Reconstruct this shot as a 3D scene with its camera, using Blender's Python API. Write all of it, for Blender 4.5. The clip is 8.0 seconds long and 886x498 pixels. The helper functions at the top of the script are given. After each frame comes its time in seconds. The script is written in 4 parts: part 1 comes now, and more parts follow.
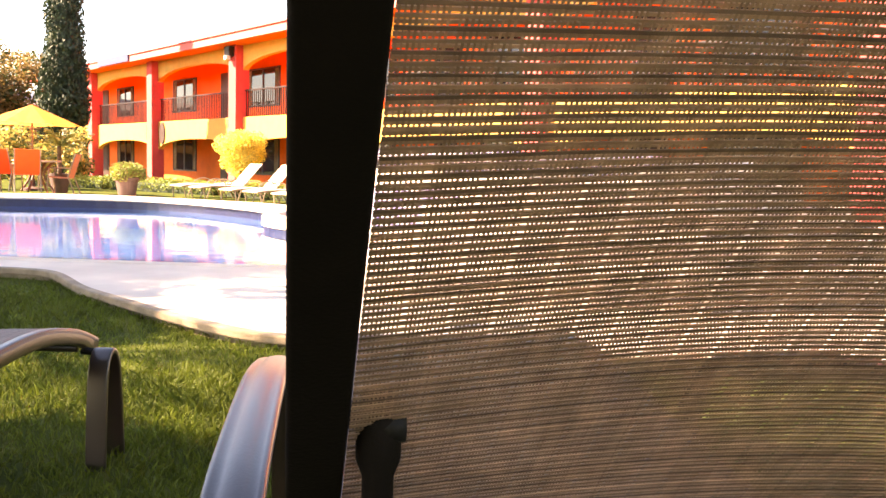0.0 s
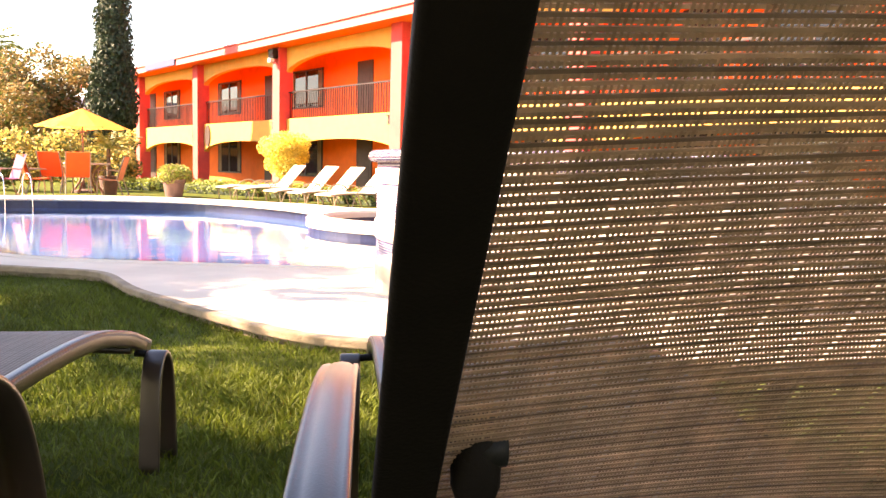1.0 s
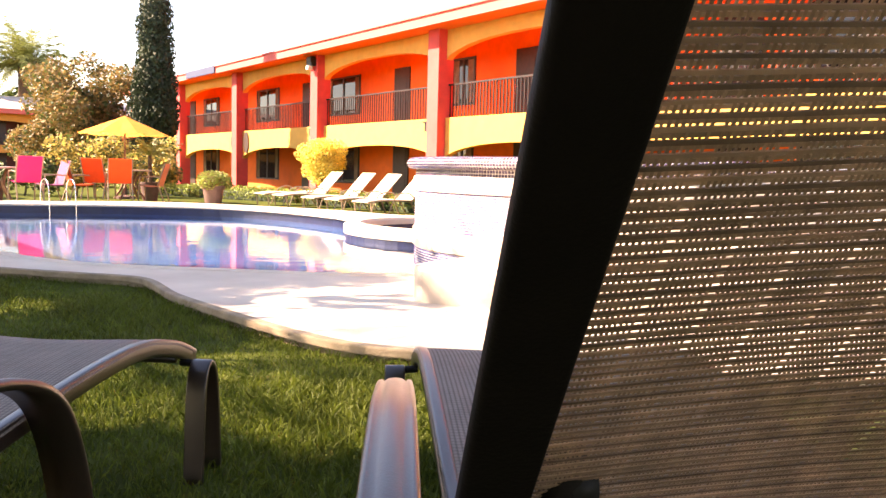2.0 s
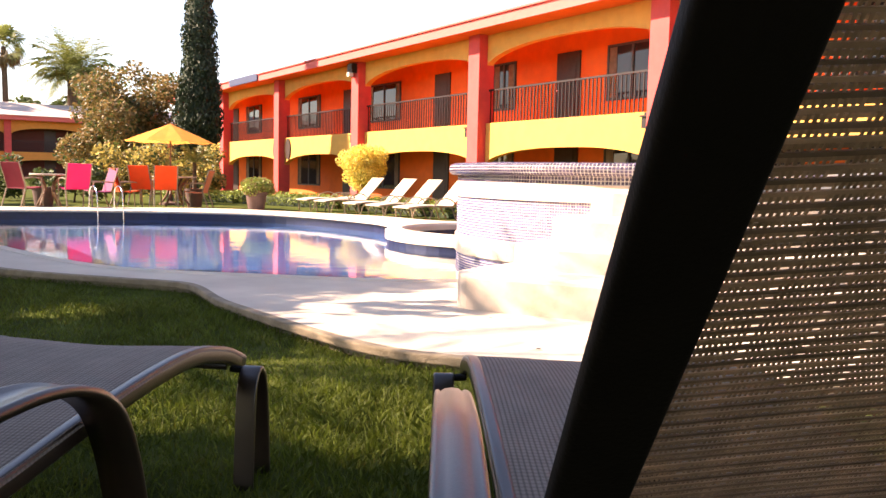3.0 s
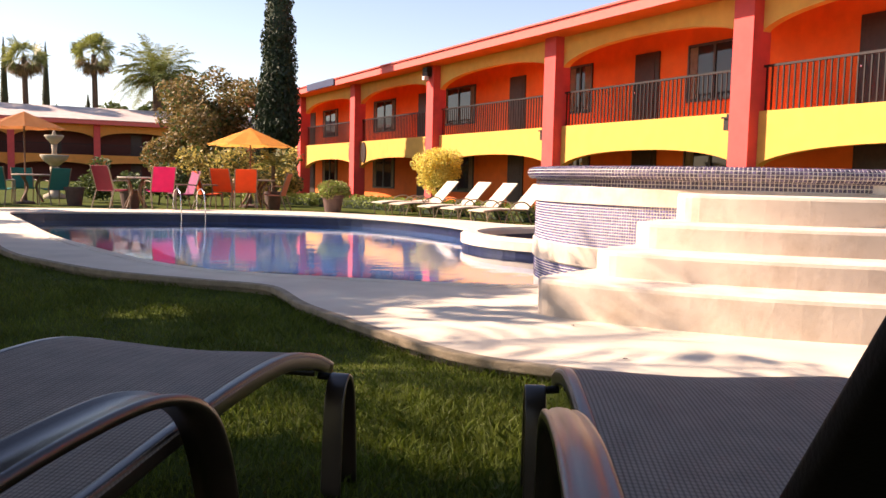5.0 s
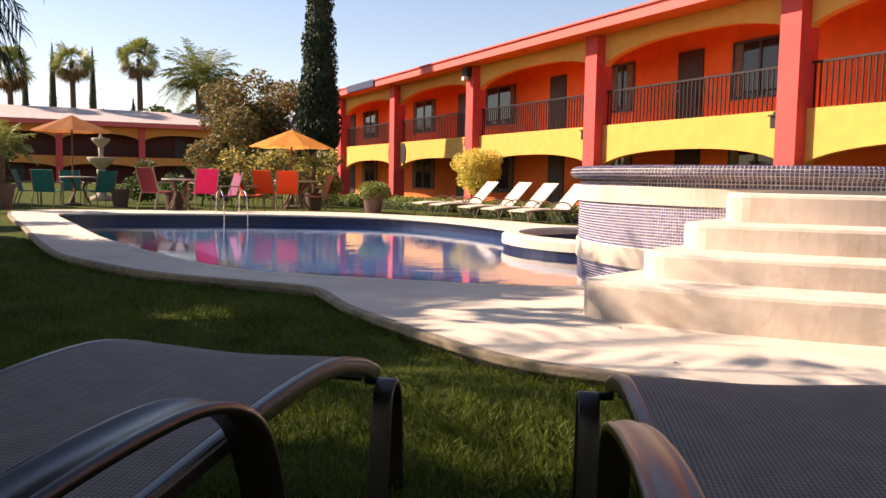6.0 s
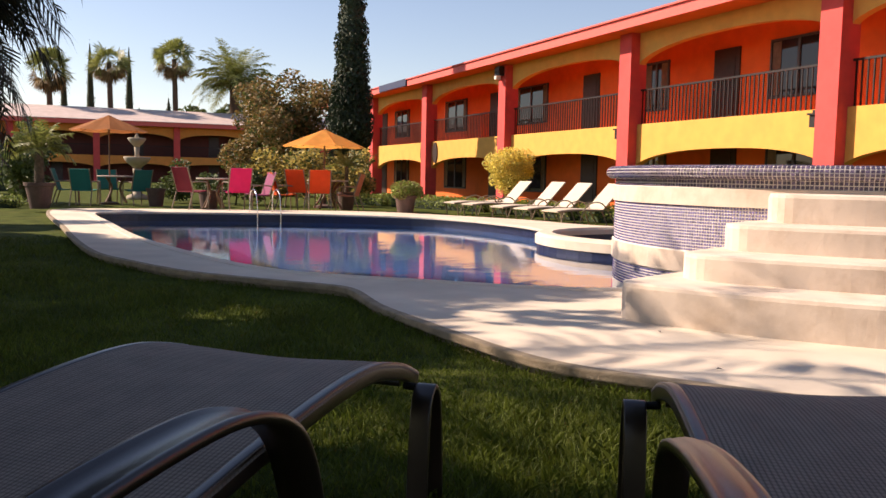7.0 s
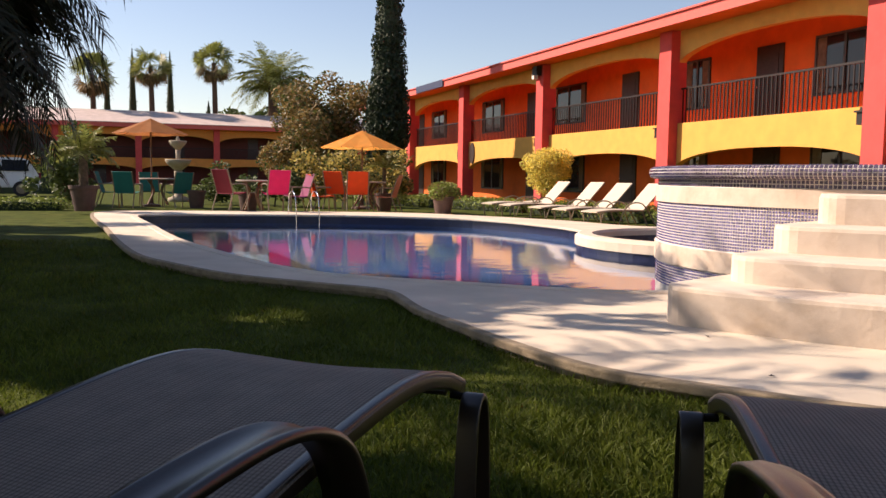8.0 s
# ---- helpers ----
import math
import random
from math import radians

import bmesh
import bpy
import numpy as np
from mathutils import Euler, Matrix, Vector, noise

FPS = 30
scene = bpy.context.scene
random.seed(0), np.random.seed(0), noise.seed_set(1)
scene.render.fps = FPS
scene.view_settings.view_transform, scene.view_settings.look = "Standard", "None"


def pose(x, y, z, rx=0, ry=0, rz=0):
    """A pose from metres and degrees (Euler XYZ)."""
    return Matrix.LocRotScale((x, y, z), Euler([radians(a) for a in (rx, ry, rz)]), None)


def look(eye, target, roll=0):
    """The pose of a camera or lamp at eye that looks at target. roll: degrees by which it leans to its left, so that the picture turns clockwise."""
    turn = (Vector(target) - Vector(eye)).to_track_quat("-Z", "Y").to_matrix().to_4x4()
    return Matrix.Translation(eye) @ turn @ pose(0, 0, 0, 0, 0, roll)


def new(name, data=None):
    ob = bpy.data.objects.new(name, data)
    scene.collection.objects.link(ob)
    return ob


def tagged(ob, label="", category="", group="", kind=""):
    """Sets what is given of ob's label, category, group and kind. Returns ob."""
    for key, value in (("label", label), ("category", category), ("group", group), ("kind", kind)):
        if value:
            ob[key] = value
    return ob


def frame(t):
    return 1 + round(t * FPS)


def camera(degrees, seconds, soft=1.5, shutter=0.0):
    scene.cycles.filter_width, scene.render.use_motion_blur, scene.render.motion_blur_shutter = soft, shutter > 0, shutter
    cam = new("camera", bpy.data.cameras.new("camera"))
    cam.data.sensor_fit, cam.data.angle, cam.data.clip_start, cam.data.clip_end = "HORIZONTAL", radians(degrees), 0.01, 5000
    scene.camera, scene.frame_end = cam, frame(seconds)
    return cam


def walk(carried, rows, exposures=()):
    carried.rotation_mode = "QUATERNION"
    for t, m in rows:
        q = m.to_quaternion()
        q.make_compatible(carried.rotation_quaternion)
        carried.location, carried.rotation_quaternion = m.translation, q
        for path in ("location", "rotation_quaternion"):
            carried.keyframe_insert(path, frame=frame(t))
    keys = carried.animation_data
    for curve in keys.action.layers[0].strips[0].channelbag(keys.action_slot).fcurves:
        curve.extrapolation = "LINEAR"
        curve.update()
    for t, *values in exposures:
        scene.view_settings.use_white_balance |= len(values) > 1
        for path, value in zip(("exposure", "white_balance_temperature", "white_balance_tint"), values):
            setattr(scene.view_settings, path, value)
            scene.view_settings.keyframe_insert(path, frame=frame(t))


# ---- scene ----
cam = camera(56.2, 8.0)
PATH = [
    (0, (-0.0318, -0.5905, 0.925), (1.2801, 0.9067, 0.732), 1.76),
    (0.5, (-0.0223, -0.5437, 0.9168), (1.2512, 0.9858, 0.7198), 1.33),
    (1, (-0.0214, -0.5066, 0.9181), (1.2144, 1.0539, 0.7238), 1.43),
    (1.5, (-0.0217, -0.4764, 0.9224), (1.1822, 1.1096, 0.7344), 1.54),
    (3, (-0.0399, -0.4255, 0.9282), (1.0517, 1.2417, 0.7581), 1.29),
    (3.5, (-0.0419, -0.4076, 0.93), (1.0096, 1.2852, 0.7606), 1.19),
    (4, (-0.045, -0.386, 0.9324), (0.9666, 1.3307, 0.7597), 1.08),
    (4.5, (-0.0543, -0.3669, 0.9345), (0.9252, 1.3686, 0.7654), 1.33),
    (6, (-0.0499, -0.2699, 0.9316), (0.8086, 1.5287, 0.7641), 1.06),
    (6.5, (-0.0513, -0.2382, 0.9335), (0.7707, 1.5773, 0.7654), 1.18),
    (7, (-0.0507, -0.2054, 0.9363), (0.7399, 1.6237, 0.7657), 1.11),
    (7.5, (-0.0529, -0.1702, 0.9394), (0.6958, 1.6766, 0.7696), 0.92),
    (8, (-0.0548, -0.1378, 0.9449), (0.6541, 1.7245, 0.774), 0.8),
]
EXPOSURES = [(0.0, 3.25, 8700, 28), (1.0, 3.20, 8600, 28), (1.7, 2.93, 8300, 28), (3.0, 2.15, 7600, 27), (4.5, 1.56, 7300, 26),
             (6.0, 1.10, 7100, 24), (7.0, 0.88, 7000, 23), (8.0, 0.80, 6950, 22)]
walk(cam, [(t, look(eye, target, roll)) for t, eye, target, roll in PATH], EXPOSURES)

# ---- world and sun ----
SUN_AZ = Vector((-0.80, 0.60, 0.0)).normalized()
SUN_EL = radians(36)
world = bpy.data.worlds.new("world")
scene.world = world
world.use_nodes = True
wn = world.node_tree.nodes
sky = wn.new("ShaderNodeTexSky")
sky.sky_type, sky.sun_disc = "NISHITA", False
sky.sun_elevation = SUN_EL
sky.sun_rotation = math.atan2(SUN_AZ.x, SUN_AZ.y)
sky.air_density, sky.dust_density = 1.0, 0.3
wn["Background"].inputs["Strength"].default_value = 0.082
world.node_tree.links.new(sky.outputs["Color"], wn["Background"].inputs["Color"])
sun = new("sun", bpy.data.lights.new("sun", "SUN"))
sun.data.energy, sun.data.angle, sun.data.color = 5.0, radians(0.55), (1.0, 0.88, 0.71)
sun.matrix_world = look(SUN_AZ * 40 + Vector((0, 0, 40 * math.tan(SUN_EL))), (0, 0, 0))


# ---- materials ----
def mat(name, color, rough=0.6, metal=0.0, vary=0.15, scale=6.0, bump=0.1, fine=60.0, stain=None, stain_scale=1.2,
        stain_amount=0.35, per_object=0.0, trans=0.0, spec=0.5, kind="noise"):
    m = bpy.data.materials.new(name)
    m.use_nodes = True
    nt = m.node_tree
    N, L = nt.nodes, nt.links
    b = N["Principled BSDF"]
    b.inputs["Roughness"].default_value = rough
    b.inputs["Metallic"].default_value = metal
    b.inputs["Specular IOR Level"].default_value = spec
    geo = N.new("ShaderNodeNewGeometry")
    n1 = N.new("ShaderNodeTexNoise")
    n1.inputs["Scale"].default_value, n1.inputs["Detail"].default_value = scale, 6
    L.new(geo.outputs["Position"], n1.inputs["Vector"])
    ramp = N.new("ShaderNodeMapRange")
    ramp.inputs["From Min"].default_value, ramp.inputs["From Max"].default_value = 0.3, 0.7
    ramp.inputs["To Min"].default_value, ramp.inputs["To Max"].default_value = 1 - vary, 1 + vary
    L.new(n1.outputs["Fac"], ramp.inputs["Value"])
    mul = N.new("ShaderNodeMix")
    mul.data_type, mul.blend_type = "RGBA", "MULTIPLY"
    mul.inputs["Factor"].default_value = 1
    mul.inputs["A"].default_value = (*color, 1)
    L.new(ramp.outputs["Result"], mul.inputs["B"])
    out = mul.outputs["Result"]
    if stain:
        n2 = N.new("ShaderNodeTexNoise")
        n2.inputs["Scale"].default_value, n2.inputs["Detail"].default_value = stain_scale, 9
        n2.inputs["Roughness"].default_value = 0.65
        L.new(geo.outputs["Position"], n2.inputs["Vector"])
        r2 = N.new("ShaderNodeMapRange")
        r2.inputs["From Min"].default_value, r2.inputs["From Max"].default_value = 0.48, 0.72
        r2.inputs["To Max"].default_value = stain_amount
        L.new(n2.outputs["Fac"], r2.inputs["Value"])
        mx = N.new("ShaderNodeMix")
        mx.data_type = "RGBA"
        L.new(r2.outputs["Result"], mx.inputs["Factor"])
        L.new(out, mx.inputs["A"])
        mx.inputs["B"].default_value = (*stain, 1)
        out = mx.outputs["Result"]
    if per_object:
        oi = N.new("ShaderNodeObjectInfo") if kind != "island" else geo
        r3 = N.new("ShaderNodeMapRange")
        r3.inputs["To Min"].default_value, r3.inputs["To Max"].default_value = 1 - per_object, 1 + per_object
        L.new(oi.outputs["Random" if kind != "island" else "Random Per Island"], r3.inputs["Value"])
        m3 = N.new("ShaderNodeMix")
        m3.data_type, m3.blend_type = "RGBA", "MULTIPLY"
        m3.inputs["Factor"].default_value = 1
        L.new(out, m3.inputs["A"])
        L.new(r3.outputs["Result"], m3.inputs["B"])
        out = m3.outputs["Result"]
    L.new(out, b.inputs["Base Color"])
    if bump:
        n4 = N.new("ShaderNodeTexNoise")
        n4.inputs["Scale"].default_value, n4.inputs["Detail"].default_value = fine, 5
        L.new(geo.outputs["Position"], n4.inputs["Vector"])
        bp = N.new("ShaderNodeBump")
        bp.inputs["Strength"].default_value = bump
        bp.inputs["Distance"].default_value = 0.01
        L.new(n4.outputs["Fac"], bp.inputs["Height"])
        L.new(bp.outputs["Normal"], b.inputs["Normal"])
    if trans:
        t = N.new("ShaderNodeBsdfTranslucent")
        L.new(out, t.inputs["Color"])
        ms = N.new("ShaderNodeMixShader")
        ms.inputs["Fac"].default_value = trans
        L.new(b.outputs["BSDF"], ms.inputs[1])
        L.new(t.outputs["BSDF"], ms.inputs[2])
        L.new(ms.outputs["Shader"], N["Material Output"].inputs["Surface"])
    return m


YELLOW = mat("yellow stucco", (0.72, 0.36, 0.07), 0.85, vary=0.06, scale=3, bump=0.25, fine=90, stain=(0.55, 0.27, 0.06), stain_amount=0.3)
# Yellow stucco again, with the far wing's shade put into its colour.
YELLOW_SHADED = mat("yellow stucco tinted for shade", (0.70, 0.25, 0.045), 0.85, vary=0.06, scale=3, bump=0.25, fine=90, stain=(0.5, 0.17, 0.04), stain_amount=0.3)
# Wall colour darkened to carry the shade inside the far wing's galleries.
GALLERY_DIM = mat("gallery wall darkened for shade", (0.10, 0.022, 0.014), 0.85, vary=0.1, scale=3)
ORANGE = mat("orange stucco", (0.76, 0.14, 0.015), 0.85, vary=0.07, scale=3, bump=0.25, fine=90, stain=(0.45, 0.09, 0.012), stain_amount=0.3)
REDP = mat("red stucco", (0.64, 0.07, 0.06), 0.8, vary=0.08, scale=4, bump=0.25, fine=90, stain=(0.40, 0.04, 0.035), stain_amount=0.3)
CORAL = mat("coral roof edge paint", (0.72, 0.12, 0.095), 0.75, vary=0.06, scale=5, bump=0.1)
DARK_STRIP = mat("dark blue strip", (0.02, 0.03, 0.08), 0.6)
ROOF = mat("weathered pale roof sheet", (0.52, 0.42, 0.38), 0.7, vary=0.12, scale=1.5, stain=(0.36, 0.27, 0.23), stain_amount=0.5)
DARKIRON = mat("dark brown iron", (0.016, 0.009, 0.007), 0.5, 0.3)
DOORW = mat("dark walnut door", (0.035, 0.018, 0.012), 0.5, vary=0.3, scale=10)
FRAME_W = mat("dark window frame", (0.04, 0.03, 0.025), 0.5)
CURTAIN = mat("beige curtain", (0.33, 0.25, 0.17), 0.9, vary=0.2, scale=8)
PAVE = mat("cream concrete paving", (0.62, 0.53, 0.42), 0.8, vary=0.10, scale=2.0, bump=0.2, fine=120, stain=(0.46, 0.37, 0.28), stain_scale=0.9, stain_amount=0.5)
KERB = mat("worn kerb concrete", (0.27, 0.21, 0.14), 0.9, vary=0.25, scale=9, bump=0.5, fine=60, stain=(0.16, 0.13, 0.08), stain_scale=4, stain_amount=0.6)
STUCCO = mat("cream painted plaster", (0.63, 0.525, 0.43), 0.85, vary=0.08, scale=4, bump=0.22, fine=26, stain=(0.40, 0.29, 0.20), stain_scale=3.0, stain_amount=0.6)
GROUT = mat("pale tile grout", (0.70, 0.64, 0.58), 0.9, vary=0.15, scale=12)
TILE = mat("cobalt glass tile", (0.16, 0.145, 0.32), 0.25, vary=0.35, scale=30, bump=0.0, per_object=0.35, kind="island")
TILEDK = mat("dark violet glass tile", (0.09, 0.07, 0.12), 0.25, vary=0.3, scale=30, bump=0.0, per_object=0.5, kind="island")
POOLT = mat("pool mosaic blue", (0.022, 0.075, 0.21), 0.4, vary=0.3, scale=25, bump=0.1)
POOLB = mat("dark blue waterline tile", (0.010, 0.014, 0.05), 0.3, vary=0.35, scale=22, bump=0.1)
LAWN = mat("lawn soil and thatch", (0.055, 0.072, 0.014), 0.95, spec=0.05, vary=0.4, scale=3, bump=0.8, fine=60, stain=(0.10, 0.085, 0.026), stain_scale=1.5, stain_amount=0.5)
BLADE = mat("grass blade", (0.097, 0.127, 0.015), 0.6, spec=0.25, vary=0.3, scale=1.5, bump=0, per_object=0.35, kind="island", trans=0.35)
BRONZE = mat("bronze powder-coated aluminium", (0.02, 0.0115, 0.0085), 0.3, 0.0, vary=0.15, scale=25, bump=0.05, fine=300, spec=0.65)
# Frame colour blackened for the backlit side of posts and struts.
POST_BACKLIT = mat("bronze frame paint darkened as backlit", (0.004, 0.0026, 0.002), 0.65, vary=0.2, scale=25, bump=0.1, fine=300, spec=0.1)
SLINGM = mat("grey brown sling fabric", (0.24, 0.19, 0.155), 0.7, spec=0.3, vary=0.12, scale=12, bump=0.25, fine=420)


def add_stripes(m, period, dark, axis="X"):
    """Dark yarns across a cloth, by its own x or y."""
    nt = m.node_tree
    b = nt.nodes["Principled BSDF"]
    old = b.inputs["Base Color"].links[0].from_socket
    tc = nt.nodes.new("ShaderNodeTexCoord")
    sep = nt.nodes.new("ShaderNodeSeparateXYZ")
    nt.links.new(tc.outputs["Object"], sep.inputs[0])
    mu = nt.nodes.new("ShaderNodeMath")
    mu.operation = "MULTIPLY"
    mu.inputs[1].default_value = 2 * math.pi / period
    nt.links.new(sep.outputs[axis], mu.inputs[0])
    si = nt.nodes.new("ShaderNodeMath")
    si.operation = "SINE"
    nt.links.new(mu.outputs[0], si.inputs[0])
    r = nt.nodes.new("ShaderNodeMapRange")
    r.inputs["From Min"].default_value, r.inputs["From Max"].default_value = -1, 0.2
    r.inputs["To Min"].default_value, r.inputs["To Max"].default_value = dark, 1
    nt.links.new(si.outputs[0], r.inputs["Value"])
    mx = nt.nodes.new("ShaderNodeMix")
    mx.data_type, mx.blend_type = "RGBA", "MULTIPLY"
    mx.inputs["Factor"].default_value = 1
    nt.links.new(old, mx.inputs["A"])
    nt.links.new(r.outputs["Result"], mx.inputs["B"])
    nt.links.new(mx.outputs["Result"], b.inputs["Base Color"])


add_stripes(SLINGM, 0.0105, 0.5)
add_stripes(SLINGM, 0.013, 0.72, "Y")
YARN = mat("tan sling yarn", (0.41, 0.27, 0.18), 0.7, vary=0.25, scale=30, bump=0, per_object=0.25, kind="island", trans=0.5)
YARND = mat("dark brown sling yarn", (0.20, 0.125, 0.085), 0.7, vary=0.25, scale=30, bump=0, per_object=0.25, kind="island", trans=0.4)
BLACKP = mat("black plastic", (0.005, 0.0045, 0.0045), 0.55, spec=0.18)
WHITEF = mat("white sling fabric", (0.54, 0.46, 0.36), 0.8, vary=0.06)
TUBE = mat("pale bronze tube", (0.25, 0.19, 0.13), 0.4, 0.3)
CHROME = mat("polished steel", (0.7, 0.68, 0.66), 0.18, 1.0, vary=0.05, bump=0)
PINK = mat("pink sling", (0.75, 0.03, 0.19), 0.7, vary=0.06, trans=0.35)
MAROON = mat("maroon sling", (0.22, 0.012, 0.03), 0.7, vary=0.06, trans=0.3)
ORNG = mat("orange sling", (0.75, 0.12, 0.02), 0.7, vary=0.06, trans=0.4)
PEACH = mat("peach sling", (0.75, 0.34, 0.20), 0.7, vary=0.06, trans=0.3)
TEAL = mat("teal sling", (0.015, 0.20, 0.18), 0.7, vary=0.06, trans=0.3)
PURPLE = mat("plum sling", (0.30, 0.05, 0.14), 0.7, vary=0.06, trans=0.3)
UMBY = mat("yellow orange canvas", (0.95, 0.56, 0.16), 0.8, vary=0.05, trans=0.5)
UMBT = mat("tan canvas", (0.60, 0.28, 0.11), 0.8, vary=0.05, trans=0.35)
WOOD = mat("brown wood", (0.16, 0.08, 0.04), 0.55, vary=0.25, scale=14)
TABLE = mat("stone table top", (0.4, 0.33, 0.26), 0.5)
POTM = mat("dark clay pot", (0.09, 0.05, 0.04), 0.7, vary=0.2, scale=9)
STONE = mat("carved pale stone", (0.36, 0.30, 0.22), 0.9, vary=0.15, bump=0.4)
BARK = mat("rough bark", (0.10, 0.07, 0.045), 0.95, vary=0.4, scale=14, bump=0.8, fine=30)
PALMG = mat("palm leaflet", (0.21, 0.23, 0.06), 0.5, vary=0.25, scale=2, bump=0, per_object=0.35, kind="island", trans=0.3)
PALMD = mat("dry palm leaflet", (0.20, 0.13, 0.05), 0.7, vary=0.25, scale=2, bump=0, per_object=0.35, kind="island", trans=0.2)
LEAFD = mat("dark cypress foliage", (0.022, 0.038, 0.014), 0.7, vary=0.35, scale=3, bump=0, per_object=0.4, kind="island", trans=0.1)
LEAFG = mat("green leaf", (0.07, 0.10, 0.025), 0.55, vary=0.3, scale=2, bump=0, per_object=0.4, kind="island", trans=0.3)
LEAFB = mat("brownish olive leaf", (0.24, 0.16, 0.055), 0.6, vary=0.3, scale=2, bump=0, per_object=0.4, kind="island", trans=0.3)
LEAFY = mat("yellow leaf", (0.74, 0.62, 0.15), 0.55, vary=0.2, scale=3, bump=0, per_object=0.3, kind="island", trans=0.5)
HEDGE = mat("hedge leaf", (0.22, 0.27, 0.05), 0.6, vary=0.3, scale=3, bump=0, per_object=0.35, kind="island", trans=0.25)
CARW = mat("white car paint", (0.7, 0.7, 0.7), 0.25, vary=0.02, bump=0)
RUBBER = mat("tyre rubber", (0.02, 0.02, 0.02), 0.8)
LAMPM = mat("black lantern metal", (0.02, 0.016, 0.014), 0.5, 0.4)


def glassy(name, color, rough=0.03):
    m = bpy.data.materials.new(name)
    m.use_nodes = True
    b = m.node_tree.nodes["Principled BSDF"]
    b.inputs["Base Color"].default_value = (*color, 1)
    b.inputs["Roughness"].default_value = rough
    b.inputs["Specular IOR Level"].default_value = 0.35
    return m


PANE = glassy("dark window glass", (0.02, 0.02, 0.022))
# Dark reflection of hedge and wall put into the colour, specular kept low.
TUBW = mat("tub water with dark reflection in its colour", (0.010, 0.016, 0.035), 0.2, spec=0.12, vary=0.2, scale=2, bump=0)


def water_material():
    m = bpy.data.materials.new("pool water")
    m.use_nodes = True
    nt = m.node_tree
    b = nt.nodes["Principled BSDF"]
    b.inputs["Base Color"].default_value = (0.88, 0.96, 1.0, 1)
    b.inputs["Roughness"].default_value = 0.0
    b.inputs["IOR"].default_value = 1.33
    b.inputs["Transmission Weight"].default_value = 1.0
    geo = nt.nodes.new("ShaderNodeNewGeometry")
    sc = nt.nodes.new("ShaderNodeVectorMath")
    sc.operation = "MULTIPLY"
    sc.inputs[1].default_value = (1.0, 1.6, 1.0)
    n = nt.nodes.new("ShaderNodeTexNoise")
    n.inputs["Scale"].default_value, n.inputs["Detail"].default_value = 2.6, 4
    bp = nt.nodes.new("ShaderNodeBump")
    bp.inputs["Strength"].default_value, bp.inputs["Distance"].default_value = 0.085, 0.03
    nt.links.new(geo.outputs["Position"], sc.inputs[0])
    nt.links.new(sc.outputs[0], n.inputs["Vector"])
    nt.links.new(n.outputs["Fac"], bp.inputs["Height"])
    nt.links.new(bp.outputs["Normal"], b.inputs["Normal"])
    return m


WATER = water_material()


# ---- building blocks ----
def obj(name, bm, material, parent=None, label="", smooth=False, flat=False):
    """Links a bmesh as one mesh object, under a parent where one is given."""
    me = bpy.data.meshes.new(name)
    if not flat:
        bmesh.ops.recalc_face_normals(bm, faces=bm.faces)
    bm.to_mesh(me)
    bm.free()
    me.materials.append(material)
    if smooth:
        for p in me.polygons:
            p.use_smooth = True
    ob = new(name, me)
    ob.parent = parent
    if label:
        ob["label"] = label
    return ob


part = obj


def raw(name, verts, faces, material, parent=None, label=""):
    """A mesh from arrays of corners and faces."""
    me = bpy.data.meshes.new(name)
    me.from_pydata(verts, [], faces)
    me.materials.append(material)
    ob = new(name, me)
    ob.parent = parent
    if label:
        ob["label"] = label
    return ob


def thing(name, label, category, m=None, group="", kind=""):
    ob = new(name)
    ob.matrix_basis = m or Matrix()
    return tagged(ob, label, category, group, kind)


def add_box(bm, lo, hi, bevel=0.0, m=None):
    r = bmesh.ops.create_cube(bm, size=1)
    size = [hi[i] - lo[i] for i in range(3)]
    mid = [(hi[i] + lo[i]) / 2 for i in range(3)]
    bmesh.ops.transform(bm, matrix=(m or Matrix()) @ Matrix.Translation(mid) @ Matrix.Diagonal((*size, 1)), verts=r["verts"])
    if bevel:
        es = list({e for v in r["verts"] for e in v.link_edges})
        bmesh.ops.bevel(bm, geom=es, offset=bevel, segments=2, affect="EDGES", profile=0.7)
    return bm


def box(lo, hi, bevel=0.0, m=None):
    return add_box(bmesh.new(), lo, hi, bevel, m)


def smooth_path(pts, n=8):
    """Catmull-Rom points through the given ones."""
    P = [Vector(p) for p in pts]
    out = []
    for i in range(len(P) - 1):
        a, b, c, d = P[max(i - 1, 0)], P[i], P[i + 1], P[min(i + 2, len(P) - 1)]
        for k in range(n):
            t = k / n
            out.append(0.5 * ((2 * b) + (c - a) * t + (2 * a - 5 * b + 4 * c - d) * t * t + (3 * b - a - 3 * c + d) * t ** 3))
    out.append(P[-1])
    return out


def closed_path(pts, n=6):
    P = [Vector(p) for p in pts]
    out, k = [], len(P)
    for i in range(k):
        a, b, c, d = P[i - 1], P[i], P[(i + 1) % k], P[(i + 2) % k]
        for j in range(n):
            t = j / n
            out.append(0.5 * ((2 * b) + (c - a) * t + (2 * a - 5 * b + 4 * c - d) * t * t + (3 * b - a - 3 * c + d) * t ** 3))
    return out


